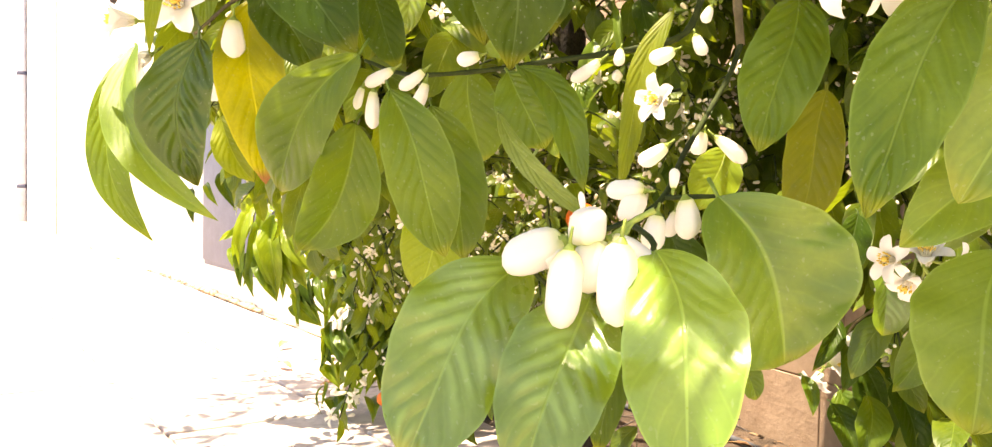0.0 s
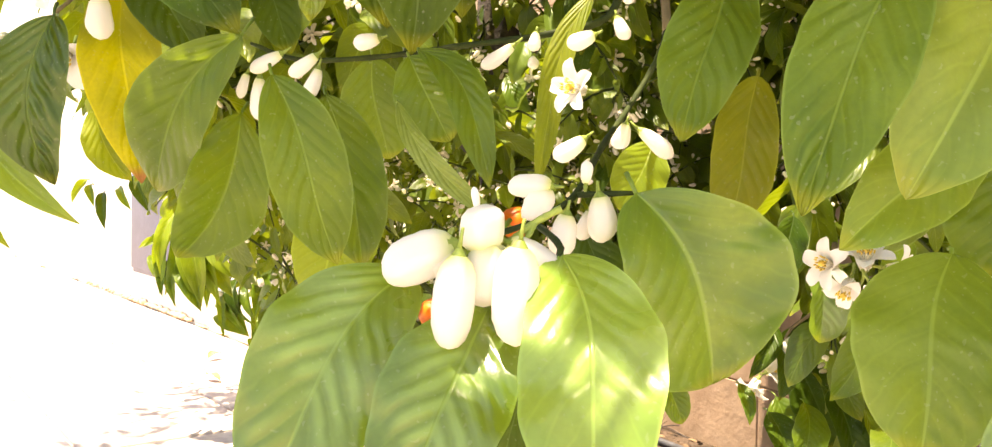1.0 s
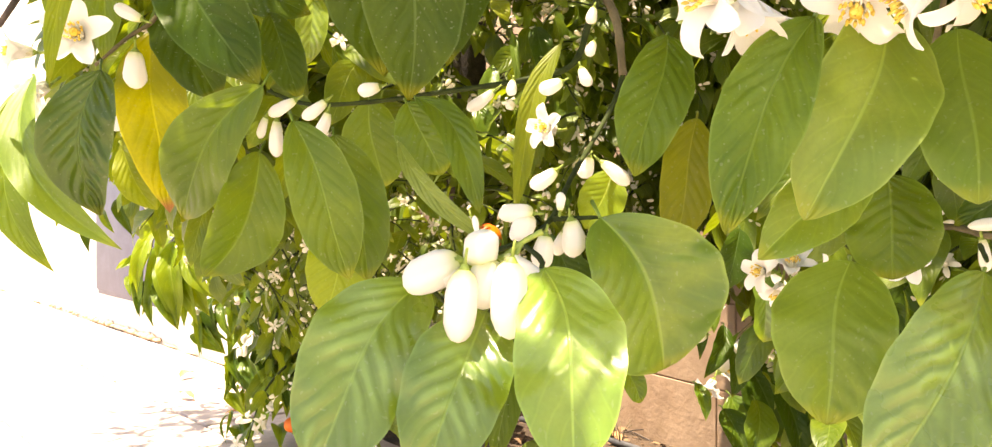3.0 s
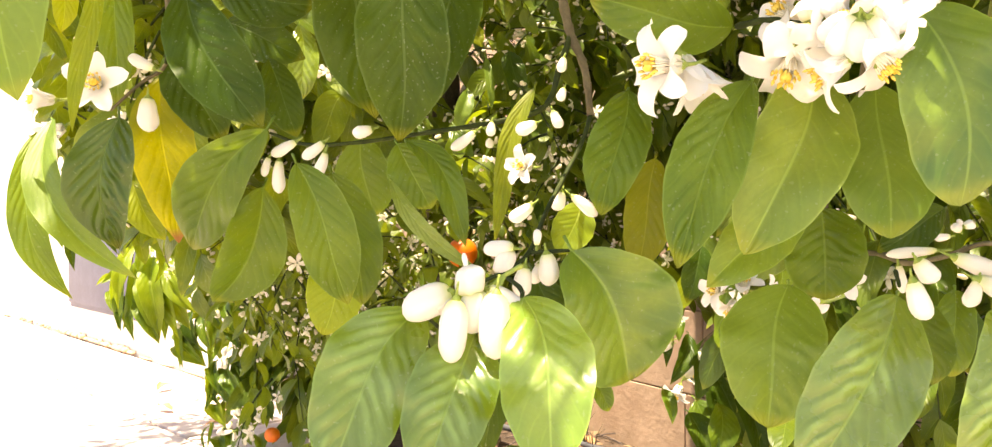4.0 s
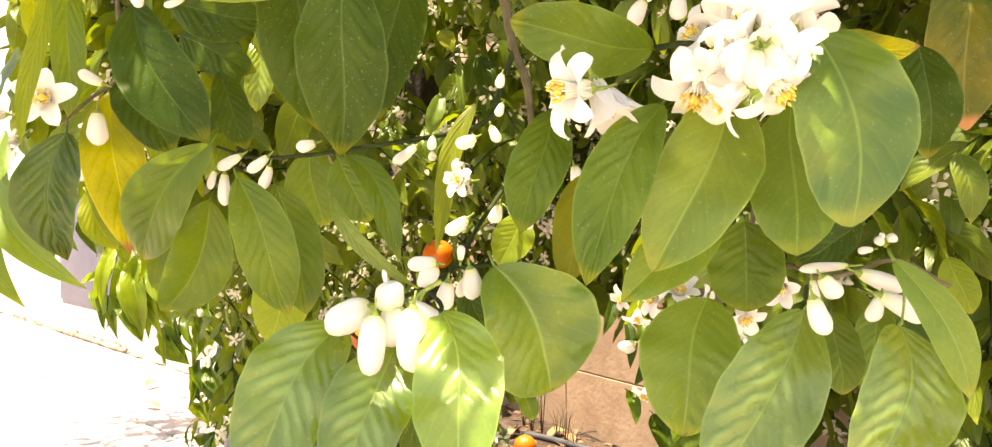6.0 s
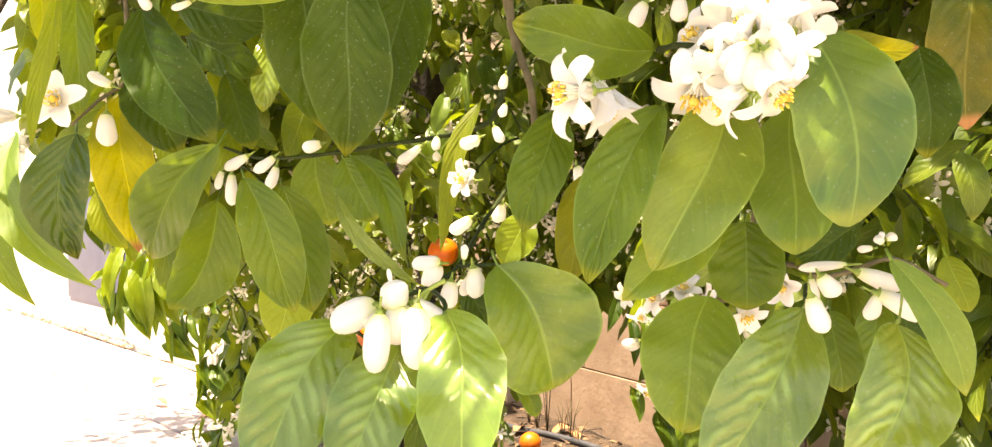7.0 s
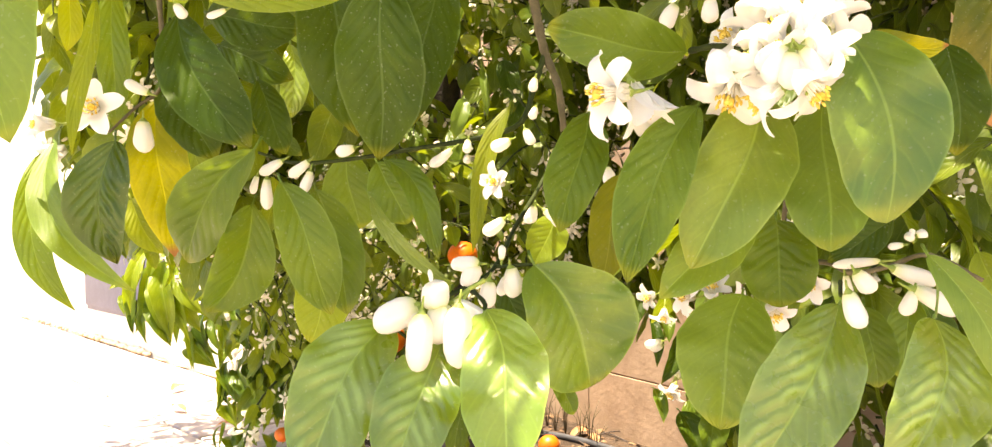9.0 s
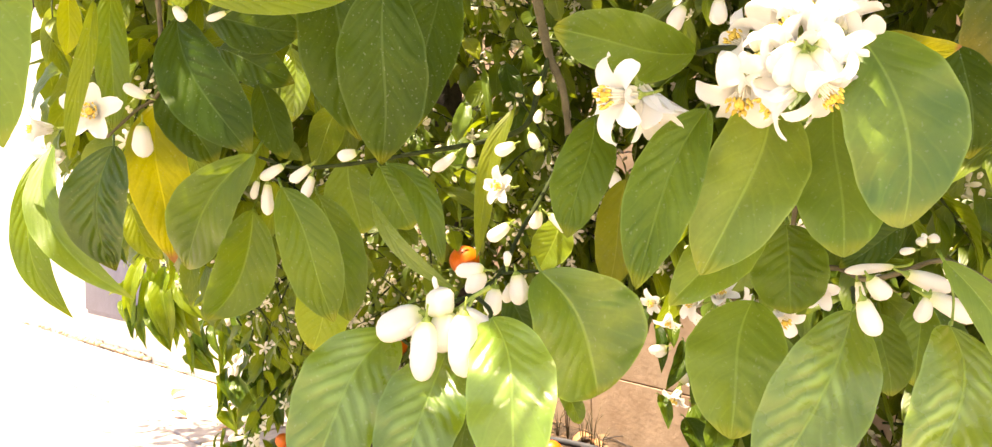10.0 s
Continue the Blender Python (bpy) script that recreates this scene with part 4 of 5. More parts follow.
small_leaf((-0.431, 2.135, 0.336), (-0.401, 2.062, 0.273), 0.0485, 3, 34, 0.15, -0.07, "dark", 0.92)
small_leaf((-0.390, 2.132, 0.293), (-0.364, 2.059, 0.228), 0.0502, -20, 34, 0.15, 0.0, "green", 0.92)
small_leaf((-0.454, 2.136, 0.239), (-0.382, 2.059, 0.122), 0.0556, 17, 34, 0.15, 0.07, "green", 0.92)
small_leaf((-0.483, 2.138, 0.225), (-0.452, 2.065, 0.161), 0.0413, -6, 34, 0.15, -0.07, "green", 0.92)
small_leaf((-0.490, 2.139, 0.197), (-0.495, 2.068, 0.128), 0.0413, -29, 34, 0.15, 0.0, "green", 0.92)
small_leaf((-0.477, 2.137, 0.130), (-0.440, 2.064, 0.086), 0.0700, 8, 34, 0.15, 0.07, "light", 0.92)
small_leaf((-0.406, 2.132, 0.231), (-0.379, 2.060, 0.166), 0.0556, -15, 34, 0.15, -0.07, "dark", 0.92)
small_leaf((-0.378, 2.130, 0.195), (-0.351, 2.057, 0.155), 0.0610, 22, 34, 0.15, 0.0, "green", 0.92)
small_leaf((-0.341, 2.127, 0.222), (-0.347, 2.057, 0.165), 0.0556, -1, 34, 0.15, 0.07, "green", 0.92)
small_leaf((-0.397, 2.131, 0.125), (-0.376, 2.059, 0.091), 0.0646, -24, 34, 0.15, -0.07, "dark", 0.92)
small_leaf((-0.368, 2.128, 0.097), (-0.378, 2.059, 0.074), 0.0413, 13, 34, 0.15, 0.0, "light", 0.92)
small_leaf((-0.496, 2.138, 0.085), (-0.488, 2.067, 0.034), 0.0162, -10, 34, 0.15, 0.07, "green", 0.92)
small_leaf((-0.423, 2.132, 0.063), (-0.420, 2.061, 0.012), 0.0467, 27, 34, 0.15, -0.07, "green", 0.92)
small_leaf((-0.465, 2.136, 0.049), (-0.442, 2.063, 0.009), 0.0556, 4, 34, 0.15, 0.0, "deep", 0.92)
small_leaf((-0.381, 2.129, 0.048), (-0.359, 2.057, 0.004), 0.0538, -19, 34, 0.15, 0.07, "green", 0.92)
small_leaf((-0.469, 2.137, 0.183), (-0.461, 2.066, 0.142), 0.0449, 18, 34, 0.15, -0.07, "dark", 0.92)
small_leaf((-0.441, 2.135, 0.182), (-0.407, 2.062, 0.141), 0.0538, -5, 34, 0.15, 0.0, "green", 0.92)
small_leaf((-0.355, 2.129, 0.300), (-0.357, 2.059, 0.249), 0.0538, -28, 34, 0.15, 0.07, "green", 0.92)
small_leaf((-0.337, 2.126, 0.145), (-0.340, 2.056, 0.099), 0.0538, 9, 34, 0.15, -0.07, "dark", 0.92)
bud((-0.474, 2.019, 0.385), (-0.473, 2.018, 0.365), 0.0054)
bud((-0.455, 2.017, 0.378), (-0.449, 2.017, 0.360), 0.0054)
bud((-0.394, 2.013, 0.414), (-0.398, 2.013, 0.394), 0.0054)
bud((-0.381, 2.012, 0.422), (-0.380, 2.012, 0.405), 0.0054)
bud((-0.433, 2.015, 0.288), (-0.434, 2.015, 0.268), 0.0054)
bud((-0.425, 2.014, 0.291), (-0.440, 2.015, 0.278), 0.0054)
bud((-0.383, 2.011, 0.297), (-0.386, 2.011, 0.277), 0.0054)
bud((-0.374, 2.010, 0.300), (-0.371, 2.010, 0.284), 0.0054)
bud((-0.312, 2.006, 0.394), (-0.311, 2.006, 0.375), 0.0054)
bud((-0.318, 2.006, 0.372), (-0.317, 2.006, 0.354), 0.0054)
bud((-0.317, 2.007, 0.439), (-0.314, 2.007, 0.423), 0.0054)
bud((-0.270, 2.002, 0.335), (-0.270, 2.002, 0.318), 0.0054)
bud((-0.383, 2.011, 0.340), (-0.382, 2.011, 0.322), 0.0054)
bud((-0.417, 2.012, 0.112), (-0.430, 2.013, 0.099), 0.0054)
bud((-0.397, 2.010, 0.125), (-0.399, 2.010, 0.104), 0.0054)
bud((-0.437, 2.013, 0.099), (-0.454, 2.015, 0.085), 0.0054)
bud((-0.411, 2.011, 0.089), (-0.412, 2.011, 0.069), 0.0054)
bud((-0.403, 2.011, 0.145), (-0.402, 2.011, 0.127), 0.0054)
bud((-0.416, 2.012, 0.142), (-0.414, 2.012, 0.128), 0.0054)
bud((-0.355, 2.010, 0.406), (-0.354, 2.009, 0.395), 0.0054)
bud((-0.314, 2.007, 0.454), (-0.313, 2.007, 0.443), 0.0054)
bud((-0.367, 2.010, 0.280), (-0.364, 2.009, 0.267), 0.0054)
bud((-0.390, 2.011, 0.287), (-0.397, 2.012, 0.268), 0.0054)
bud((-0.440, 2.015, 0.259), (-0.442, 2.015, 0.240), 0.0054)
bud((-0.320, 2.006, 0.349), (-0.327, 2.007, 0.336), 0.0054)
bud((-0.296, 2.005, 0.395), (-0.293, 2.005, 0.380), 0.0054)
bud((-0.286, 2.004, 0.378), (-0.299, 2.005, 0.365), 0.0054)
bud((-0.548, 2.024, 0.347), (-0.538, 2.023, 0.337), 0.0054)
twig([(-0.641, 2.104, 0.593), (-0.606, 2.070, 0.552), (-0.650, 2.064, 0.533), (-0.662, 2.054, 0.420)], 0.004, 0.0012, "twig")
twig([(-0.606, 2.070, 0.552), (-0.551, 2.125, 0.404), (-0.565, 2.146, 0.325)], 0.003, 0.0012, "twig")
twig([(-0.352, 2.181, 0.544), (-0.342, 2.149, 0.417), (-0.376, 2.131, 0.293), (-0.441, 2.135, 0.182), (-0.460, 2.115, 0.054)], 0.004, 0.0015, "twig")
twig([(-0.342, 2.149, 0.417), (-0.416, 2.135, 0.385), (-0.498, 2.131, 0.360)], 0.0025, 0.0012, "twig")
small_leaf((-0.670, 2.073, 0.511), (-0.687, 2.013, 0.383), 0.0412, -20, 24, 0.1, -0.05, "light", 0.9)
small_leaf((-0.618, 2.068, 0.503), (-0.586, 2.002, 0.313), 0.0619, 3, 24, 0.1, 0.0, "light", 0.9)
small_leaf((-0.648, 2.071, 0.495), (-0.664, 2.010, 0.335), 0.0442, -14, 24, 0.1, 0.05, "green", 0.9)
small_leaf((-0.611, 2.067, 0.488), (-0.542, 1.999, 0.382), 0.0515, 9, 24, 0.1, -0.05, "green", 0.9)
small_leaf((-0.634, 2.069, 0.428), (-0.578, 2.001, 0.302), 0.0736, -8, 24, 0.1, 0.0, "green", 0.9)
small_leaf((-0.596, 2.065, 0.480), (-0.532, 1.997, 0.313), 0.0545, 15, 24, 0.1, 0.05, "light", 0.9)
small_leaf((-0.671, 2.072, 0.413), (-0.635, 2.007, 0.310), 0.0221, -2, 24, 0.1, -0.05, "deep", 0.9)
small_leaf((-0.556, 2.060, 0.375), (-0.505, 1.994, 0.336), 0.0442, -19, 24, 0.1, 0.0, "light", 0.9)
small_leaf((-0.686, 2.074, 0.473), (-0.674, 2.011, 0.336), 0.0339, 4, 24, 0.1, 0.05, "green", 0.9)
small_leaf((-0.574, 2.063, 0.435), (-0.565, 2.000, 0.308), 0.0368, -13, 24, 0.1, -0.05, "green", 0.9)
small_leaf((-0.708, 2.076, 0.455), (-0.726, 2.018, 0.441), 0.0191, 10, 24, 0.1, 0.0, "light", 0.9)
small_leaf((-0.560, 2.060, 0.338), (-0.524, 1.995, 0.244), 0.0221, -7, 24, 0.1, 0.05, "green", 0.9)
small_leaf((-0.556, 2.150, 0.326), (-0.513, 2.075, 0.267), 0.0353, -1, 32, 0.14, -0.07, "pale", 0.92)
small_leaf((-0.572, 2.152, 0.311), (-0.489, 2.072, 0.236), 0.0660, -14, 32, 0.14, 0.0, "green", 0.92)
small_leaf((-0.509, 2.146, 0.357), (-0.472, 2.071, 0.267), 0.0399, 23, 32, 0.14, 0.07, "green", 0.92)
small_leaf((-0.470, 2.142, 0.364), (-0.414, 2.065, 0.310), 0.0429, 10, 32, 0.14, -0.07, "light", 0.92)
small_leaf((-0.422, 2.137, 0.380), (-0.416, 2.066, 0.317), 0.0460, -3, 32, 0.14, 0.0, "green", 0.92)
small_leaf((-0.354, 2.130, 0.371), (-0.370, 2.061, 0.294), 0.0506, -16, 32, 0.14, 0.07, "pale", 0.92)
small_leaf((-0.447, 2.138, 0.232), (-0.391, 2.061, 0.126), 0.0460, 21, 32, 0.14, -0.07, "green", 0.92)
small_leaf((-0.479, 2.142, 0.240), (-0.446, 2.067, 0.168), 0.0353, 8, 32, 0.14, 0.0, "green", 0.92)
small_leaf((-0.497, 2.143, 0.216), (-0.492, 2.071, 0.127), 0.0291, -5, 32, 0.14, 0.07, "light", 0.92)
small_leaf((-0.473, 2.140, 0.126), (-0.443, 2.066, 0.084), 0.0598, -18, 32, 0.14, -0.07, "light", 0.92)
small_leaf((-0.416, 2.135, 0.239), (-0.386, 2.061, 0.174), 0.0429, 19, 32, 0.14, 0.0, "dark", 0.92)
small_leaf((-0.399, 2.132, 0.122), (-0.403, 2.062, 0.046), 0.0429, 6, 32, 0.14, 0.07, "green", 0.92)
small_leaf((-0.435, 2.135, 0.064), (-0.428, 2.064, 0.025), 0.0460, -7, 32, 0.14, -0.07, "deep", 0.92)
small_leaf((-0.355, 2.129, 0.254), (-0.364, 2.059, 0.196), 0.0429, -20, 32, 0.14, 0.0, "green", 0.92)
small_leaf((-0.385, 2.133, 0.325), (-0.349, 2.058, 0.258), 0.0460, 17, 32, 0.14, 0.07, "green", 0.92)
small_leaf((-0.517, 2.146, 0.318), (-0.522, 2.076, 0.267), 0.0460, 4, 32, 0.14, -0.07, "dark", 0.92)
small_leaf((-0.479, 2.142, 0.294), (-0.485, 2.072, 0.229), 0.0429, -9, 32, 0.14, 0.0, "green", 0.92)
small_leaf((-0.408, 2.136, 0.426), (-0.371, 2.062, 0.364), 0.0460, -22, 32, 0.14, 0.07, "dark", 0.92)
small_leaf((-0.496, 2.142, 0.076), (-0.485, 2.070, 0.018), 0.0107, 15, 32, 0.14, -0.07, "deep", 0.92)
bud((-0.480, 2.033, 0.385), (-0.478, 2.032, 0.365), 0.0054)
bud((-0.470, 2.032, 0.382), (-0.466, 2.031, 0.366), 0.0054)
bud((-0.451, 2.030, 0.378), (-0.451, 2.029, 0.358), 0.0054)
bud((-0.395, 2.024, 0.429), (-0.401, 2.025, 0.401), 0.0054)
bud((-0.386, 2.023, 0.429), (-0.395, 2.024, 0.394), 0.0054)
bud((-0.378, 2.023, 0.426), (-0.379, 2.023, 0.405), 0.0054)
bud((-0.420, 2.025, 0.287), (-0.443, 2.028, 0.273), 0.0054)
bud((-0.430, 2.026, 0.261), (-0.438, 2.027, 0.236), 0.0054)
bud((-0.375, 2.021, 0.297), (-0.380, 2.021, 0.272), 0.0054)
bud((-0.365, 2.020, 0.300), (-0.359, 2.019, 0.278), 0.0054)
bud((-0.378, 2.022, 0.335), (-0.390, 2.023, 0.325), 0.0054)
bud((-0.405, 2.022, 0.110), (-0.389, 2.021, 0.115), 0.0054)
bud((-0.416, 2.023, 0.089), (-0.450, 2.027, 0.083), 0.0054)
bud((-0.398, 2.021, 0.076), (-0.419, 2.023, 0.067), 0.0054)
bud((-0.409, 2.023, 0.139), (-0.417, 2.024, 0.126), 0.0054)
bud((-0.355, 2.020, 0.404), (-0.354, 2.020, 0.395), 0.0054)
small_leaf((0.164, 1.231, 0.844), (0.175, 1.209, 0.759), 0.0377, 0, 14, 0.07, 0, "dark")
small_leaf((0.129, 1.233, 0.835), (0.135, 1.212, 0.750), 0.0135, 0, 14, 0.07, 0, "pale_green")
small_leaf((0.101, 1.235, 0.786), (0.084, 1.216, 0.719), 0.0279, 0, 14, 0.07, 0, "pale_green")
small_leaf((0.102, 1.236, 0.883), (0.122, 1.214, 0.846), 0.0270, 0, 14, 0.07, 0, "lime")
small_leaf((0.078, 1.236, 0.734), (0.101, 1.214, 0.656), 0.0314, 0, 14, 0.07, 0, "green")
small_leaf((0.183, 1.229, 0.787), (0.171, 1.209, 0.726), 0.0314, 0, 14, 0.07, 0, "dark")
small_leaf((0.015, 1.241, 0.740), (0.037, 1.219, 0.680), 0.0314, 0, 14, 0.07, 0, "green")
small_leaf((0.216, 1.225, 0.623), (0.176, 1.207, 0.552), 0.0270, 0, 14, 0.07, 0, "dark")
small_leaf((-0.006, 1.242, 0.600), (0.023, 1.219, 0.564), 0.0270, 0, 14, 0.07, 0, "green")
small_leaf((0.075, 1.235, 0.585), (0.083, 1.215, 0.554), 0.0270, 0, 14, 0.07, 0, "light")
flower((0.250, 0.561, 0.533), (-0.877, -0.469, 0.106), 0.0162, 108, 20)
flower((0.263, 0.551, 0.533), (-0.195, -0.514, 0.835), 0.0173, 100, 50)
flower((0.259, 0.531, 0.524), (0.079, -0.873, -0.482), 0.0173, 104, 10)
flower((0.272, 0.541, 0.533), (0.614, -0.788, -0.045), 0.0141, 96, 30)
flower((0.259, 0.561, 0.524), (-0.502, -0.440, -0.744), 0.0155, 108, 40)
small_leaf((0.353, 0.653, 0.570), (0.300, 0.645, 0.533), 0.0343, 20, 14, 0.06, 0, "pale")
small_leaf((0.494, 0.836, 0.514), (0.499, 0.824, 0.428), 0.0491, 0, 12, 0.06, 0, "dark")
small_leaf((0.351, 0.903, 0.556), (0.329, 0.893, 0.490), 0.0377, 0, 12, 0.06, 0, "dark")
small_leaf((0.513, 0.684, 0.512), (0.530, 0.682, 0.441), 0.0412, 0, 12, 0.06, 0, "dark")
bud((0.348, 1.011, 0.430), (0.325, 1.012, 0.423), 0.0068)
bud((0.404, 1.029, 0.420), (0.390, 1.029, 0.399), 0.0070)
bud((0.373, 1.039, 0.375), (0.401, 1.039, 0.403), 0.0078)
bud((0.514, 0.972, 0.336), (0.510, 0.972, 0.310), 0.0081)
small_leaf((0.440, 1.134, 0.374), (0.483, 1.109, 0.265), 0.0725, 0, 12, 0.06, 0, "dark")
small_leaf((0.419, 1.132, 0.326), (0.449, 1.109, 0.237), 0.0583, 0, 12, 0.06, 0, "green")
small_leaf((0.460, 1.135, 0.414), (0.398, 1.114, 0.374), 0.0394, 0, 12, 0.06, 0, "dark")
small_leaf((0.488, 1.133, 0.382), (0.539, 1.110, 0.297), 0.0520, 0, 12, 0.06, 0, "dark")
small_leaf((0.528, 1.131, 0.339), (0.555, 1.108, 0.254), 0.0552, 0, 12, 0.06, 0, "green")
small_leaf((0.472, 1.136, 0.442), (0.436, 1.115, 0.397), 0.0362, 0, 12, 0.06, 0, "dark")
twig([(0.405, 0.934, 0.528), (0.425, 1.012, 0.459), (0.408, 1.070, 0.414), (0.402, 1.077, 0.350)], 0.003, 0.0014, "twig")
small_leaf((0.342, 1.046, 0.457), (0.341, 1.015, 0.394), 0.0190, 0, 20, 0.08, 0.03, "dark", 0.85)
small_leaf((0.380, 1.042, 0.433), (0.346, 1.014, 0.372), 0.0300, 0, 20, 0.08, 0.03, "dark", 0.85)
small_leaf((0.345, 1.044, 0.361), (0.348, 1.013, 0.320), 0.0200, 0, 20, 0.08, 0.03, "green", 0.85)
small_leaf((0.379, 1.041, 0.329), (0.399, 1.008, 0.260), 0.0420, 0, 20, 0.08, 0.03, "dark", 0.85)
small_leaf((0.325, 1.048, 0.489), (0.306, 1.019, 0.439), 0.0180, 0, 20, 0.08, 0.03, "dark", 0.85)
small_leaf((0.357, 1.044, 0.463), (0.358, 1.014, 0.427), 0.0220, 0, 20, 0.08, 0.03, "green", 0.85)
small_leaf((0.393, 1.040, 0.410), (0.379, 1.011, 0.348), 0.0300, 0, 20, 0.08, 0.03, "dark", 0.85)
small_leaf((0.447, 1.034, 0.358), (0.461, 1.002, 0.268), 0.0500, 0, 20, 0.08, 0.03, "dark", 0.85)
small_leaf((0.418, 1.037, 0.341), (0.403, 1.007, 0.269), 0.0450, 0, 20, 0.08, 0.03, "green", 0.85)
small_leaf((0.490, 1.030, 0.366), (0.470, 1.001, 0.297), 0.0400, 0, 20, 0.08, 0.03, "dark", 0.85)

# ---- the crown behind the near twigs ----
rng = random.Random(11)


def template(length, width, seed, along=8, across=4):
    bm = blade(bmesh.new(), length, width, 14 + 10 * math.sin(seed), 0.08 + 0.10 * math.sin(seed * 1.7), 0.05 * math.sin(seed * 2.9), seed, along, across, 0.0)
    layer = bm.loops.layers.uv.verify()
    bm.verts.index_update()
    co = np.array([v.co[:] for v in bm.verts])
    faces = [[v.index for v in f.verts] for f in bm.faces]
    uv = [loop[layer].uv[:] for f in bm.faces for loop in f.loops]
    bm.free()
    return co, faces, uv


TEMPLATES = [template(1.0, 0.32 + 0.045 * (k % 4), k * 1.3) for k in range(8)]
SHARED = []
for k in range(8):
    bm = blade(bmesh.new(), 0.1, 0.030 + 0.005 * (k % 4), 30 + 14 * math.sin(k), 0.14 + 0.12 * math.sin(k * 1.7), 0.08 * math.sin(k * 2.9), k * 1.3, 12, 6, 0.01)
    SHARED.append(mesh_of(bm, "leaf", LEAF[("dark", "green", "dark", "green", "dark", "light", "pale_green", "dark")[k]]))


class Mass:
    """Many small pieces gathered into one mesh."""

    def __init__(self):
        self.co, self.faces, self.uv, self.n = [], [], [], 0

    def add(self, piece, m):
        co, faces, uv = piece
        r = np.array(m)
        self.co.append(co @ r[:3, :3].T + r[:3, 3])
        self.faces += [[i + self.n for i in f] for f in faces]
        self.uv += uv
        self.n += len(co)

    def finish(self, name, material, label, parent=None):
        me = bpy.data.meshes.new(name)
        me.from_pydata(np.concatenate(self.co).tolist(), [], self.faces)
        layer = me.uv_layers.new(name="UVMap")
        layer.data.foreach_set("uv", np.array(self.uv, dtype=np.float32).ravel())
        me.materials.append(material)
        me.shade_smooth()
        ob = new(name, me)
        hang(ob, parent, Matrix())
        return tagged(ob, label, kind="stuff")


def piece_of(bm):
    layer = bm.loops.layers.uv.verify()
    bm.verts.index_update()
    out = (np.array([v.co[:] for v in bm.verts]), [[v.index for v in f.verts] for f in bm.faces], [loop[layer].uv[:] for f in bm.faces for loop in f.loops])
    bm.free()
    return out


def star_piece():
    """A small open blossom of five petals, one unit across its radius."""
    bm = bmesh.new()
    for i in range(5):
        turned = pose(0, 0, 0, 0, 0, 72 * i)
        rows = []
        for x, h, z in ((0.05, 0.08, 0.0), (0.3, 0.17, 0.28), (0.65, 0.24, 0.36), (0.95, 0.20, 0.22), (1.08, 0.07, 0.06)):
            rows.append([turned @ Vector((x, h * a, z + 0.06 * a * a)) for a in (-1, 0, 1)])
        sheet(bm, rows)
    lathe(bm, [(0.0, 0.12), (0.45, 0.16), (0.55, 0.05)], 6, pose(0, 0, 0, 0, -90, 0))
    return piece_of(bm)


STAR_PIECE = star_piece()
BUD_PIECE = piece_of(lathe(bmesh.new(), [(x, r * 0.26) for x, r in BUD], 7))
foliage, blossom, sprigs = Mass(), Mass(), bmesh.new()
singles = [0]


LIT = [(Vector((0.69, 0.94, 0.60)), 0.08), (Vector((0.43, 1.24, 0.32)), 0.10), (Vector((0.24, 1.0, 0.48)), 0.07), (Vector((0.50, 2.18, 0.20)), 0.31), (Vector((0.044, 0.352, 0.57)), 0.027), (Vector((0.228, 0.33, 0.70)), 0.033), (Vector((0.096, 0.318, 0.49)), 0.021), (Vector((0.103, 1.47, 0.53)), 0.05), (Vector((0.328, 2.0, 0.03)), 0.07), (Vector((0.118, 0.386, 0.71)), 0.015), (Vector((-0.081, 0.70, 0.70)), 0.02), (Vector((0.06, 1.32, 0.74)), 0.10), (Vector((-0.04, 1.55, 0.52)), 0.10), (Vector((0.10, 1.72, 0.90)), 0.08), (Vector((0.02, 2.25, 0.45)), 0.10),
       (Vector((-0.60, 2.03, 0.41)), 0.14), (Vector((0.11, 0.52, 0.60)), 0.05), (Vector((-0.24, 0.56, 0.60)), 0.05)]

SEEN = [(Vector((0.103, 1.470, 0.529)), 0.03), (Vector((-0.038, 1.653, 0.354)), 0.03), (Vector((0.085, 1.74, 0.87)), 0.035)]


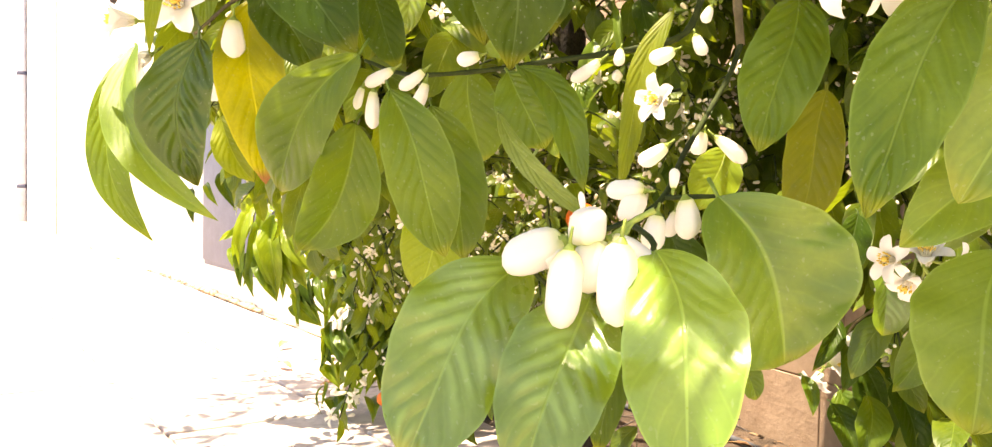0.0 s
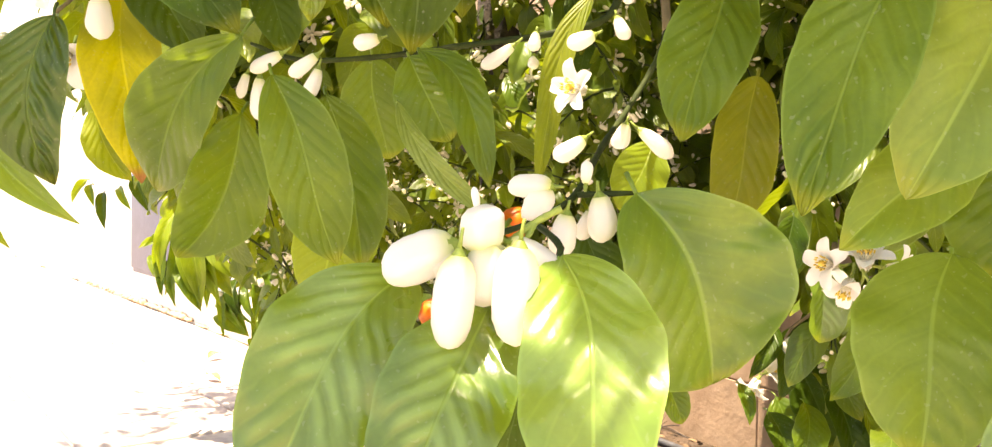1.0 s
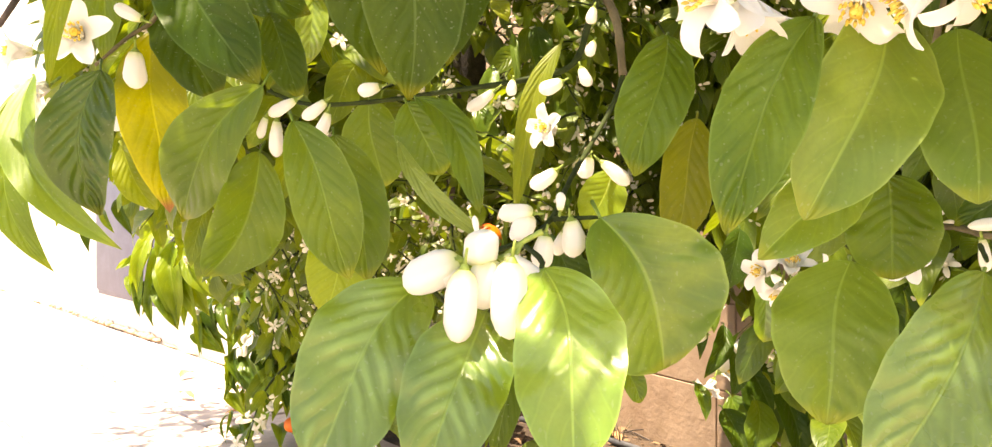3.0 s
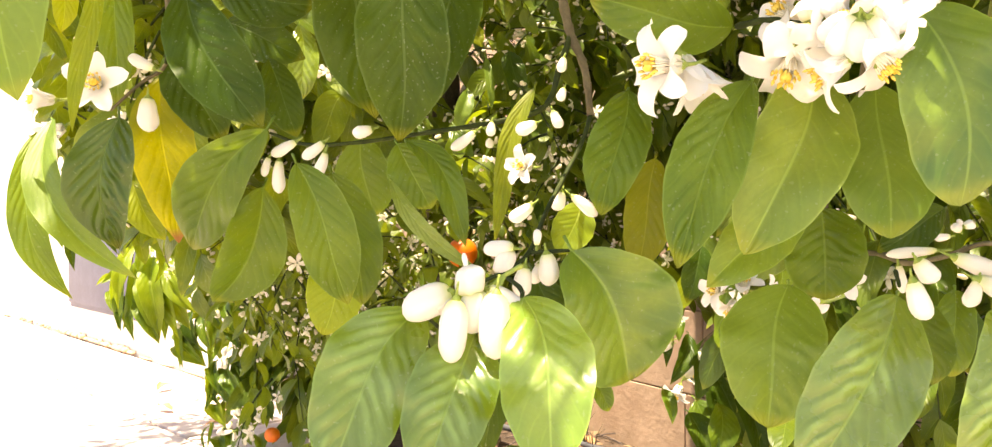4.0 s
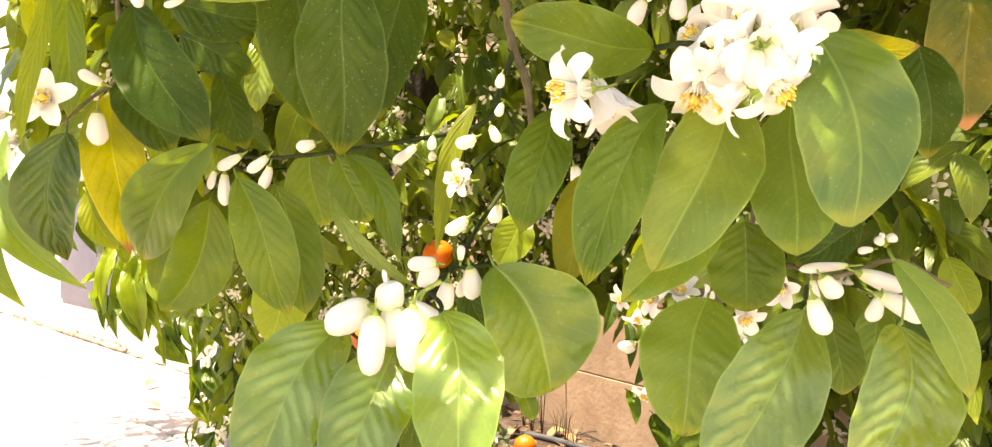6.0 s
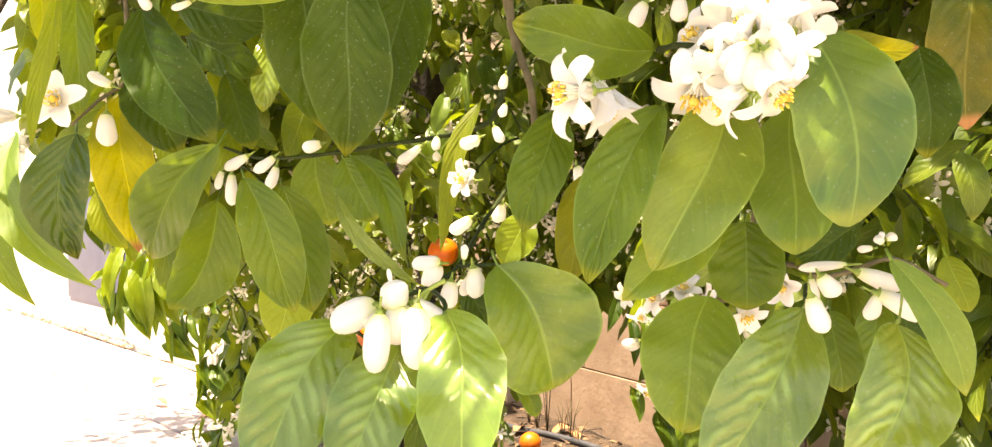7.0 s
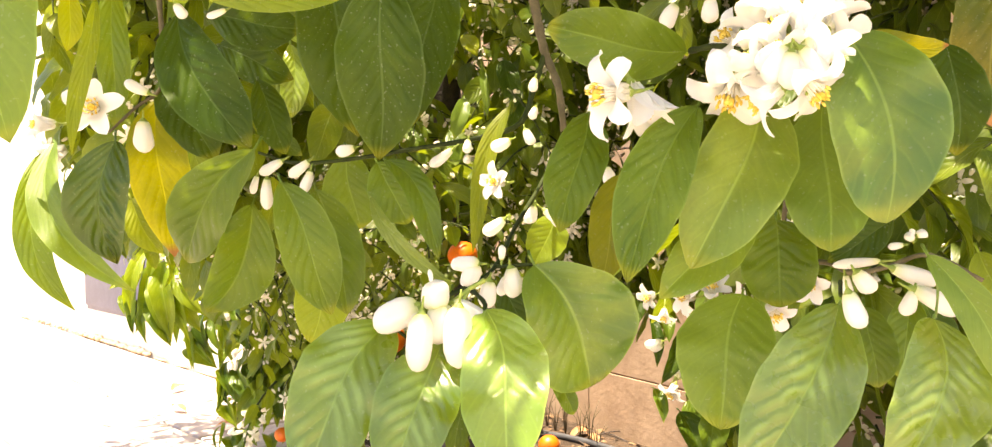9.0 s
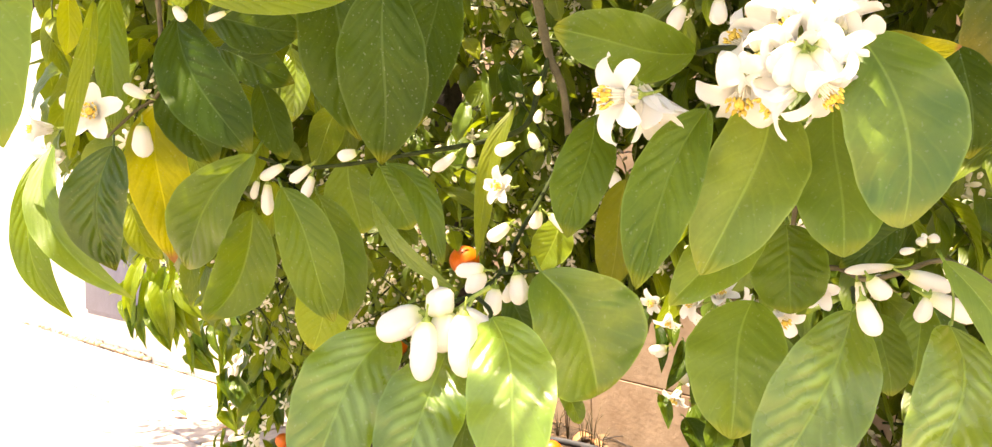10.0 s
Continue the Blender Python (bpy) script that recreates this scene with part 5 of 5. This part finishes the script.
def gap(p):
    """The open places in the crown: round the near twigs, the path side, and the hole that shows the block wall."""
    d = p.y + 0.1
    side, rise = (p.x - 0.05) / max(d, 0.05), (p.z - 0.6) / max(d, 0.05)
    if d < 0.78 and (p.z < 0.90 or d < 0.25):
        return True
    if side > 0.40 and 0.12 < rise < 0.34 and d < 0.95:
        return True
    if p.z < 0.05:
        return True
    edge = -0.235 - 0.12 * max(0.0, min(1.0, (rise + 0.12) / 0.09)) - 0.085 * max(0.0, min(1.0, (rise - 0.02) / 0.06))
    if side < edge and rise < 0.3:
        return True
    if 0.125 < side < 0.30 and rise < -0.13:
        return True
    # chinks through which the sun reaches the wall and the near blossom
    for at, wide in LIT:
        q = p - at
        if (q - SUN * q.dot(SUN)).length < wide and p.z > at.z + 0.1:
            return True
    # the skirt on the path side stands at the rim of the crown, with open sky above
    if 0.82 < p.z < 1.5 and p.x < -0.06 and p.y > 1.75:
        return True
    # the hanging oranges and the trunk show between the leaves
    for at, wide in SEEN:
        e = Vector((0.05, -0.1, 0.6))
        w = (at - e).normalized()
        if (p - e - w * (p - e).dot(w)).length < wide and (p - e).length < (at - e).length:
            return True
    # stay in front of the two walls
    if (Vector((p.x, p.y, 0)) - Vector((0.48, 2.275, 0))).dot(Vector((-0.901, -0.433, 0))) < 0.10:
        return True
    return (Vector((p.x, p.y, 0)) - Vector((-0.62, 3.06, 0))).dot(Vector((-0.802, -0.597, 0))) < 0.1 and p.y > 2.6


def shoot(at, ahead, length, leaves, size, flowers=0.0, single=False):
    """A twig that droops outwards, with alternate leaves and some buds."""
    at, d = Vector(at), Vector(ahead).normalized()
    pts = [at.copy()]
    n = max(4, leaves)
    for i in range(n):
        d = (d + Vector((rng.uniform(-0.12, 0.12), rng.uniform(-0.12, 0.12), -0.10))).normalized()
        pts.append(pts[-1] + d * length / n)
    if any(gap(p) for p in pts):
        return
    tube(sprigs, pts, [0.0022 - 0.0014 * i / n for i in range(n + 1)], 4)
    turn = rng.uniform(0, 6)
    for i in range(1, n + 1):
        here = pts[i]
        fwd = (pts[i] - pts[i - 1]).normalized()
        turn += 2.4
        out = (fwd.orthogonal().normalized() * math.cos(turn) + fwd.cross(fwd.orthogonal().normalized()) * math.sin(turn))
        out = (out + fwd * 0.6 + Vector((0, 0, -1.0))).normalized()
        if not gap(here + out * size * 0.6) and not gap(here):
            k = rng.randrange(8)
            s = size * rng.uniform(0.7, 1.15)
            nz = Vector((rng.uniform(-0.7, 0.7), rng.uniform(-1.0, 0.2), rng.uniform(0.0, 0.9)))
            m = frame_of(here, out, nz)
            if single and singles[0] < 80:
                singles[0] += 1
                part("leaf", SHARED[k], None, tree, "", m @ Matrix.Diagonal((s / 0.1, s / 0.1, s / 0.1, 1)))
            else:
                foliage.add(TEMPLATES[k], m @ Matrix.Diagonal((s, s, s, 1)))
        if rng.random() < flowers:
            if rng.random() < 0.45 and not gap(here):
                o = Vector((rng.uniform(-1, 1), rng.uniform(-1.2, 0.4), rng.uniform(-0.6, 0.6))).normalized()
                ln = rng.uniform(0.009, 0.014)
                blossom.add(STAR_PIECE, Matrix.Translation(here + o * 0.012) @ o.to_track_quat("Z", "Y").to_matrix().to_4x4() @ Matrix.Diagonal((ln, ln, ln, 1)))
            for q in range(rng.randrange(2, 6)):
                o = Vector((rng.uniform(-1, 1), rng.uniform(-1, 1), rng.uniform(-1, 0.7))).normalized()
                b = here + o * 0.012
                if not gap(b):
                    ln = rng.uniform(0.007, 0.013)
                    blossom.add(BUD_PIECE, frame_of(b, o, (0.1, -1, 0.3)) @ Matrix.Diagonal((ln, ln, ln, 1)))


# trunk and limbs
def limb(pts, r0, r1, name="limb"):
    line = smooth_line(pts, 6)
    n = len(line) - 1
    rad = [(r0 + (r1 - r0) * i / n) * (1 + 0.10 * noise.noise(line[i] * 9)) for i in range(n + 1)]
    part(name, tube(bmesh.new(), line, rad, 10), BARK if r0 > 0.012 else TWIG, tree)


limb([(0.10, 1.80, -0.02), (0.095, 1.78, 0.3), (0.08, 1.75, 0.7), (0.075, 1.73, 1.0), (0.10, 1.75, 1.5), (0.08, 1.7, 2.1)], 0.055, 0.03, "trunk")
BOUGHS = [
    [(0.08, 1.75, 0.75), (-0.05, 1.8, 1.05), (-0.3, 1.7, 1.25), (-0.6, 1.6, 1.15), (-0.75, 1.55, 0.9)],
    [(0.075, 1.73, 1.0), (0.2, 1.5, 1.3), (0.25, 1.0, 1.35), (0.2, 0.7, 1.15), (0.18, 0.6, 0.95)],
    [(0.08, 1.745, 0.8), (0.4, 1.6, 1.05), (0.7, 1.3, 1.15), (0.95, 1.0, 1.0)],
    [(0.083, 1.735, 1.2), (-0.1, 1.4, 1.5), (-0.25, 0.9, 1.4), (-0.2, 0.62, 1.12), (-0.19, 0.56, 0.95)],
    [(0.095, 1.745, 1.4), (0.4, 1.2, 1.6), (0.5, 0.7, 1.4), (0.42, 0.5, 1.05), (0.36, 0.46, 0.85)],
    [(0.085, 1.76, 0.6), (-0.15, 1.9, 0.85), (-0.4, 1.95, 0.85), (-0.55, 1.95, 0.65)],
    [(0.09, 1.74, 1.3), (0.6, 1.7, 1.6), (1.1, 1.1, 1.5)],
    [(0.085, 1.71, 1.9), (-0.4, 1.3, 2.1), (-0.7, 0.9, 1.8)],
    # added limb, out of view, that carries the leaves shading the path
    [(0.087, 1.715, 1.8), (-0.4, 1.9, 2.1), (-0.8, 2.1, 2.0), (-1.05, 2.2, 1.85)],
]
for pts in BOUGHS:
    limb(pts, 0.020, 0.005)

# skirt that hangs to the ground on the path side
for i in range(135):
    p = (rng.uniform(-0.50, 0.22), rng.uniform(2.15, 2.45), rng.uniform(0.22, 0.78))
    shoot(p, (rng.uniform(-0.5, 0.3), rng.uniform(-0.6, 0.1), rng.uniform(-0.6, 0.1)), rng.uniform(0.18, 0.34), rng.randrange(7, 12), rng.uniform(0.09, 0.13), 0.16, True)
# inside and behind
for i in range(1750):
    p = (rng.uniform(-0.85, 1.5), rng.uniform(1.45, 3.0), rng.uniform(0.3, 1.75))
    if p[0] < -0.05 * (p[1] + 0.1) and p[2] < 0.55 and rng.random() < 0.7:
        continue
    shoot(p, (rng.uniform(-0.8, 0.8), rng.uniform(-1, 0.4), rng.uniform(-0.7, 0.3)), rng.uniform(0.16, 0.32), rng.randrange(5, 9), rng.uniform(0.055, 0.09), 0.55)
# low boughs beside the wall gap
for i in range(130):
    p = (rng.uniform(0.40, 0.95), rng.uniform(0.85, 1.35), rng.uniform(0.15, 0.75))
    shoot(p, (rng.uniform(-0.4, 0.5), rng.uniform(-0.7, 0.1), rng.uniform(-0.7, 0.1)), rng.uniform(0.14, 0.26), rng.randrange(5, 8), rng.uniform(0.07, 0.1), 0.3, True)
# leaves close against the block wall, above the gap
for i in range(620):
    s, o = rng.uniform(-1.9, 1.1), rng.uniform(0.13, 0.6)
    p = (0.48 - 0.433 * s - 0.901 * o, 2.275 + 0.901 * s - 0.433 * o, rng.uniform(0.62, 1.6))
    shoot(p, (rng.uniform(-0.8, 0.8), rng.uniform(-1, 0.4), rng.uniform(-0.7, 0.3)), rng.uniform(0.10, 0.2), rng.randrange(5, 9), rng.uniform(0.08, 0.11), 0.55)
for i in range(300):
    s, o = rng.uniform(-1.9, -0.7), rng.uniform(0.12, 0.4)
    p = (0.48 - 0.433 * s - 0.901 * o, 2.275 + 0.901 * s - 0.433 * o, rng.uniform(0.55, 1.3))
    shoot(p, (rng.uniform(-0.8, 0.8), rng.uniform(-1, 0.4), rng.uniform(-0.7, 0.3)), rng.uniform(0.08, 0.16), rng.randrange(5, 9), rng.uniform(0.07, 0.10), 0.5)
# thick foliage before the block wall
for i in range(330):
    p = (rng.uniform(0.15, 1.2), rng.uniform(1.3, 2.1), rng.uniform(0.4, 1.3))
    shoot(p, (rng.uniform(-0.8, 0.8), rng.uniform(-1, 0.4), rng.uniform(-0.7, 0.3)), rng.uniform(0.14, 0.26), rng.randrange(5, 9), rng.uniform(0.08, 0.11), 0.25)
for i in range(170):
    p = (rng.uniform(0.55, 0.98), rng.uniform(0.75, 1.35), rng.uniform(0.45, 1.05))
    shoot(p, (rng.uniform(-0.8, 0.8), rng.uniform(-1, 0.4), rng.uniform(-0.7, 0.3)), rng.uniform(0.12, 0.22), rng.randrange(5, 8), rng.uniform(0.07, 0.10), 0.2)
# dark leaves inside the crown on the path side
for i in range(420):
    p = (rng.uniform(-0.75, 0.12), rng.uniform(1.0, 1.72), rng.uniform(0.66, 1.25))
    shoot(p, (rng.uniform(-0.8, 0.8), rng.uniform(-1, 0.4), rng.uniform(-0.5, 0.3)), rng.uniform(0.12, 0.22), rng.randrange(5, 8), rng.uniform(0.08, 0.11), 0.2)
# lighter leaves at the path side of the crown
for i in range(110):
    p = (rng.uniform(-0.85, -0.35), rng.uniform(1.0, 1.8), rng.uniform(0.68, 1.2))
    shoot(p, (rng.uniform(-0.8, 0.4), rng.uniform(-1, 0.4), rng.uniform(-0.5, 0.3)), rng.uniform(0.12, 0.22), rng.randrange(5, 8), rng.uniform(0.07, 0.10), 0.3)
# unseen boughs, added over the near twigs to shade them
for i in range(110):
    p = (rng.uniform(-0.6, 0.05), rng.uniform(0.30, 0.7), rng.uniform(0.98, 1.45))
    shoot(p, (rng.uniform(-0.8, 0.8), rng.uniform(-0.6, 0.6), rng.uniform(-0.2, 0.4)), rng.uniform(0.14, 0.22), rng.randrange(5, 8), rng.uniform(0.08, 0.11), 0.25)
for i in range(22):
    p = (rng.uniform(0.38, 0.95), rng.uniform(0.3, 0.9), rng.uniform(0.98, 1.4))
    shoot(p, (rng.uniform(-0.8, 0.8), rng.uniform(-0.6, 0.6), rng.uniform(-0.2, 0.4)), rng.uniform(0.14, 0.22), rng.randrange(5, 8), rng.uniform(0.08, 0.11), 0.25)
for i in range(70):
    p = (rng.uniform(0.6, 1.2), rng.uniform(0.8, 1.6), rng.uniform(1.25, 1.8))
    shoot(p, (rng.uniform(-0.8, 0.8), rng.uniform(-0.6, 0.6), rng.uniform(-0.2, 0.4)), rng.uniform(0.14, 0.22), rng.randrange(5, 8), rng.uniform(0.08, 0.11), 0.1)
# leaves of the unseen bough, added to dapple the path with shade
for i in range(70):
    p = (rng.uniform(-1.1, -0.5), rng.uniform(1.75, 2.5), rng.uniform(1.6, 2.2))
    shoot(p, (rng.uniform(-0.8, 0.8), rng.uniform(-1, 0.4), rng.uniform(-0.3, 0.3)), rng.uniform(0.15, 0.28), rng.randrange(5, 9), rng.uniform(0.07, 0.10), 0.25)
# upper crown, above and beside the near twigs
for i in range(180):
    p = (rng.uniform(-0.7, 1.1), rng.uniform(0.55, 2.2), rng.uniform(1.25, 2.4))
    shoot(p, (rng.uniform(-0.8, 0.8), rng.uniform(-1, 0.4), rng.uniform(-0.5, 0.3)), rng.uniform(0.2, 0.35), rng.randrange(6, 10), rng.uniform(0.075, 0.11), 0.25)
# more boughs out of view, added right over the near blossom to block sun
rng = random.Random(5)
for i in range(260):
    p = (rng.uniform(-0.05, 0.42), rng.uniform(0.13, 0.52), rng.uniform(1.0, 1.35))
    shoot(p, (rng.uniform(-0.8, 0.8), rng.uniform(-0.6, 0.6), rng.uniform(-0.2, 0.4)), rng.uniform(0.12, 0.2), rng.randrange(5, 8), rng.uniform(0.07, 0.10), 0.2)

# and unseen ones over the hanging leaves beside it, against patches of sun
rng = random.Random(31)
for i in range(240):
    p = (rng.uniform(-0.16, 0.08), rng.uniform(0.16, 0.40), rng.uniform(0.98, 1.32))
    shoot(p, (rng.uniform(-0.8, 0.8), rng.uniform(-0.6, 0.6), rng.uniform(-0.2, 0.4)), rng.uniform(0.10, 0.16), rng.randrange(5, 8), rng.uniform(0.06, 0.09), 0.1)
# fine sprays deep in the crown, where the sun comes through
rng = random.Random(23)
for i in range(520):
    p = (rng.uniform(-0.30, 0.42), rng.uniform(1.15, 1.75), rng.uniform(0.34, 1.02))
    shoot(p, (rng.uniform(-0.8, 0.8), rng.uniform(-0.8, 0.5), rng.uniform(-0.7, 0.5)), rng.uniform(0.08, 0.16), rng.randrange(5, 9), rng.uniform(0.028, 0.05), 0.28)

# the added shading boughs are joined into this mesh too
foliage.finish("foliage", LEAF_FAR, "dense green leaves of the crown", tree)
blossom.finish("blossom", BLOSSOM, "many small white buds in the crown", tree)
tagged(part("twig_mass", sprigs, TWIG_GREEN, tree), "thin green twigs of the crown", kind="stuff")

fruit((0.103, 1.470, 0.529), 0.028, tree)
fruit((-0.33, 2.05, 0.07), 0.019, tree)
fruit((-0.038, 1.653, 0.354), 0.03, tree)

# ---- bare bed at the foot of the block wall ----
def build_bed():
    bm = bmesh.new()
    rows = []
    for i in range(25):
        s = -3.0 + 5.0 * i / 24
        row = []
        for j in range(12):
            o = 0.02 + 0.6 * j / 11 * (1 + 0.15 * noise.noise((s * 2, 0, 3)))
            p = Vector((0.48, 2.275, 0)) + Vector((-0.433, 0.901, 0)) * s + Vector((-0.901, -0.433, 0)) * o
            h = 0.003 * (1 - (j / 11) ** 2) + 0.006 * noise.noise((p.x * 9, p.y * 9, 0)) * (1 - j / 11)
            row.append((p.x, p.y, 0.008 + max(-0.003, h) if j < 11 else -0.01))
        rows.append(row)
    sheet(bm, rows)
    return tagged(part("soil_bed", bm, SOIL, None), "brown dry soil at the foot of the block wall", "soil", kind="structure")


build_bed()


def build_litter():
    litter = Mass()
    for i in range(260):
        a, o = rng.uniform(-0.7, 0.7), 0.03 + 0.4 * rng.random() ** 1.6
        p = Vector((0.48, 2.275, 0.012)) + Vector((-0.433, 0.901, 0)) * a + Vector((-0.901, -0.433, 0)) * o
        k = rng.uniform(0.012, 0.035)
        turn = rng.uniform(0, 6.3)
        m = frame_of(p, (math.cos(turn), math.sin(turn), rng.uniform(-0.1, 0.35)), (rng.uniform(-0.5, 0.5), rng.uniform(-0.5, 0.5), 1))
        litter.add(TEMPLATES[i % 8], m @ Matrix.Diagonal((k, k, k, 1)))
    ob = litter.finish("leaf_litter", LITTER, "scattered brown leaf litter on the soil")
    return tagged(ob, "scattered brown leaf litter on the soil", "litter", kind="stuff")


build_litter()
fallen = fruit((0.328, 2.000, 0.031), 0.027, None, "fallen_orange")
tagged(fallen, "fallen orange lying on the soil by the wall", "fruit")


def dry_leaf(at, turn, size):
    bm = blade(bmesh.new(), size, size * 0.45, 24, 0.12, 0.05, turn, 8, 4, 0.008)
    ob = part("fallen_leaf", bm, DRY, None, "", Matrix.Translation(at) @ Matrix.Rotation(radians(turn), 4, "Z") @ pose(0, 0, 0, 8, -6, 0))
    return tagged(ob, "dry curled brown leaf fallen on the ground", "leaf", "fallen leaves")


for x, y, turn in ((-0.60, 2.52, 20), (-0.72, 2.62, 140), (-0.86, 2.95, 70), (-0.5, 2.4, 200), (0.40, 2.12, 30), (0.46, 2.05, 100), (0.33, 2.2, 250), (0.52, 1.9, 160), (-0.66, 2.85, 310)):
    dry_leaf((x, y, 0.014), turn, 0.075)


def dead_twig(pts):
    ob = part("fallen_twig", tube(bmesh.new(), smooth_line(pts), [0.0017] * (5 * (len(pts) - 1) + 1), 6), BARK, None)
    return tagged(ob, "thin dark dead twig on the soil", "twig", "fallen twigs")


for k in range(7):
    a = rng.uniform(0, 3)
    x, y = 0.40 + rng.uniform(-0.12, 0.12), 2.12 + rng.uniform(-0.1, 0.06)
    dx, dy = 0.09 * math.cos(a), 0.06 * math.sin(a)
    dead_twig([(x - dx, y - dy, 0.012), (x, y, 0.016 + 0.002 * k), (x + dx, y + dy, 0.012)])



def build_hose():
    line = smooth_line([(0.24, 2.30, 0.016), (0.30, 2.21, 0.019), (0.355, 2.152, 0.018), (0.418, 2.077, 0.02), (0.488, 1.978, 0.018), (0.56, 1.84, 0.016)], 6)
    hose = part("irrigation_hose", tube(bmesh.new(), line, [0.008] * len(line), 10), HOSE, None)
    return tagged(hose, "dark grey irrigation hose lying on the soil", "hose")


build_hose()


def weed(at, height):
    bm = bmesh.new()
    for k in range(5):
        a = k * 1.4
        tube(bm, [at, Vector(at) + Vector((0.01 * math.cos(a), 0.01 * math.sin(a), height * 0.6)), Vector(at) + Vector((0.03 * math.cos(a), 0.02 * math.sin(a), height * (0.8 + 0.05 * k)))], [0.0016, 0.0012, 0.0006], 4)
    return tagged(part("dry_weed", bm, TWIG, None), "dry brown weed stalks against the block wall", "weed", "weeds")


weed((0.395, 2.165, 0.0), 0.21)
weed((0.425, 2.10, 0.0), 0.11)
for x, y, h in ((0.375, 2.215, 0.10), (0.44, 2.055, 0.13), (0.455, 2.03, 0.08), (0.36, 2.27, 0.12)):
    weed((x, y, 0.0), h)
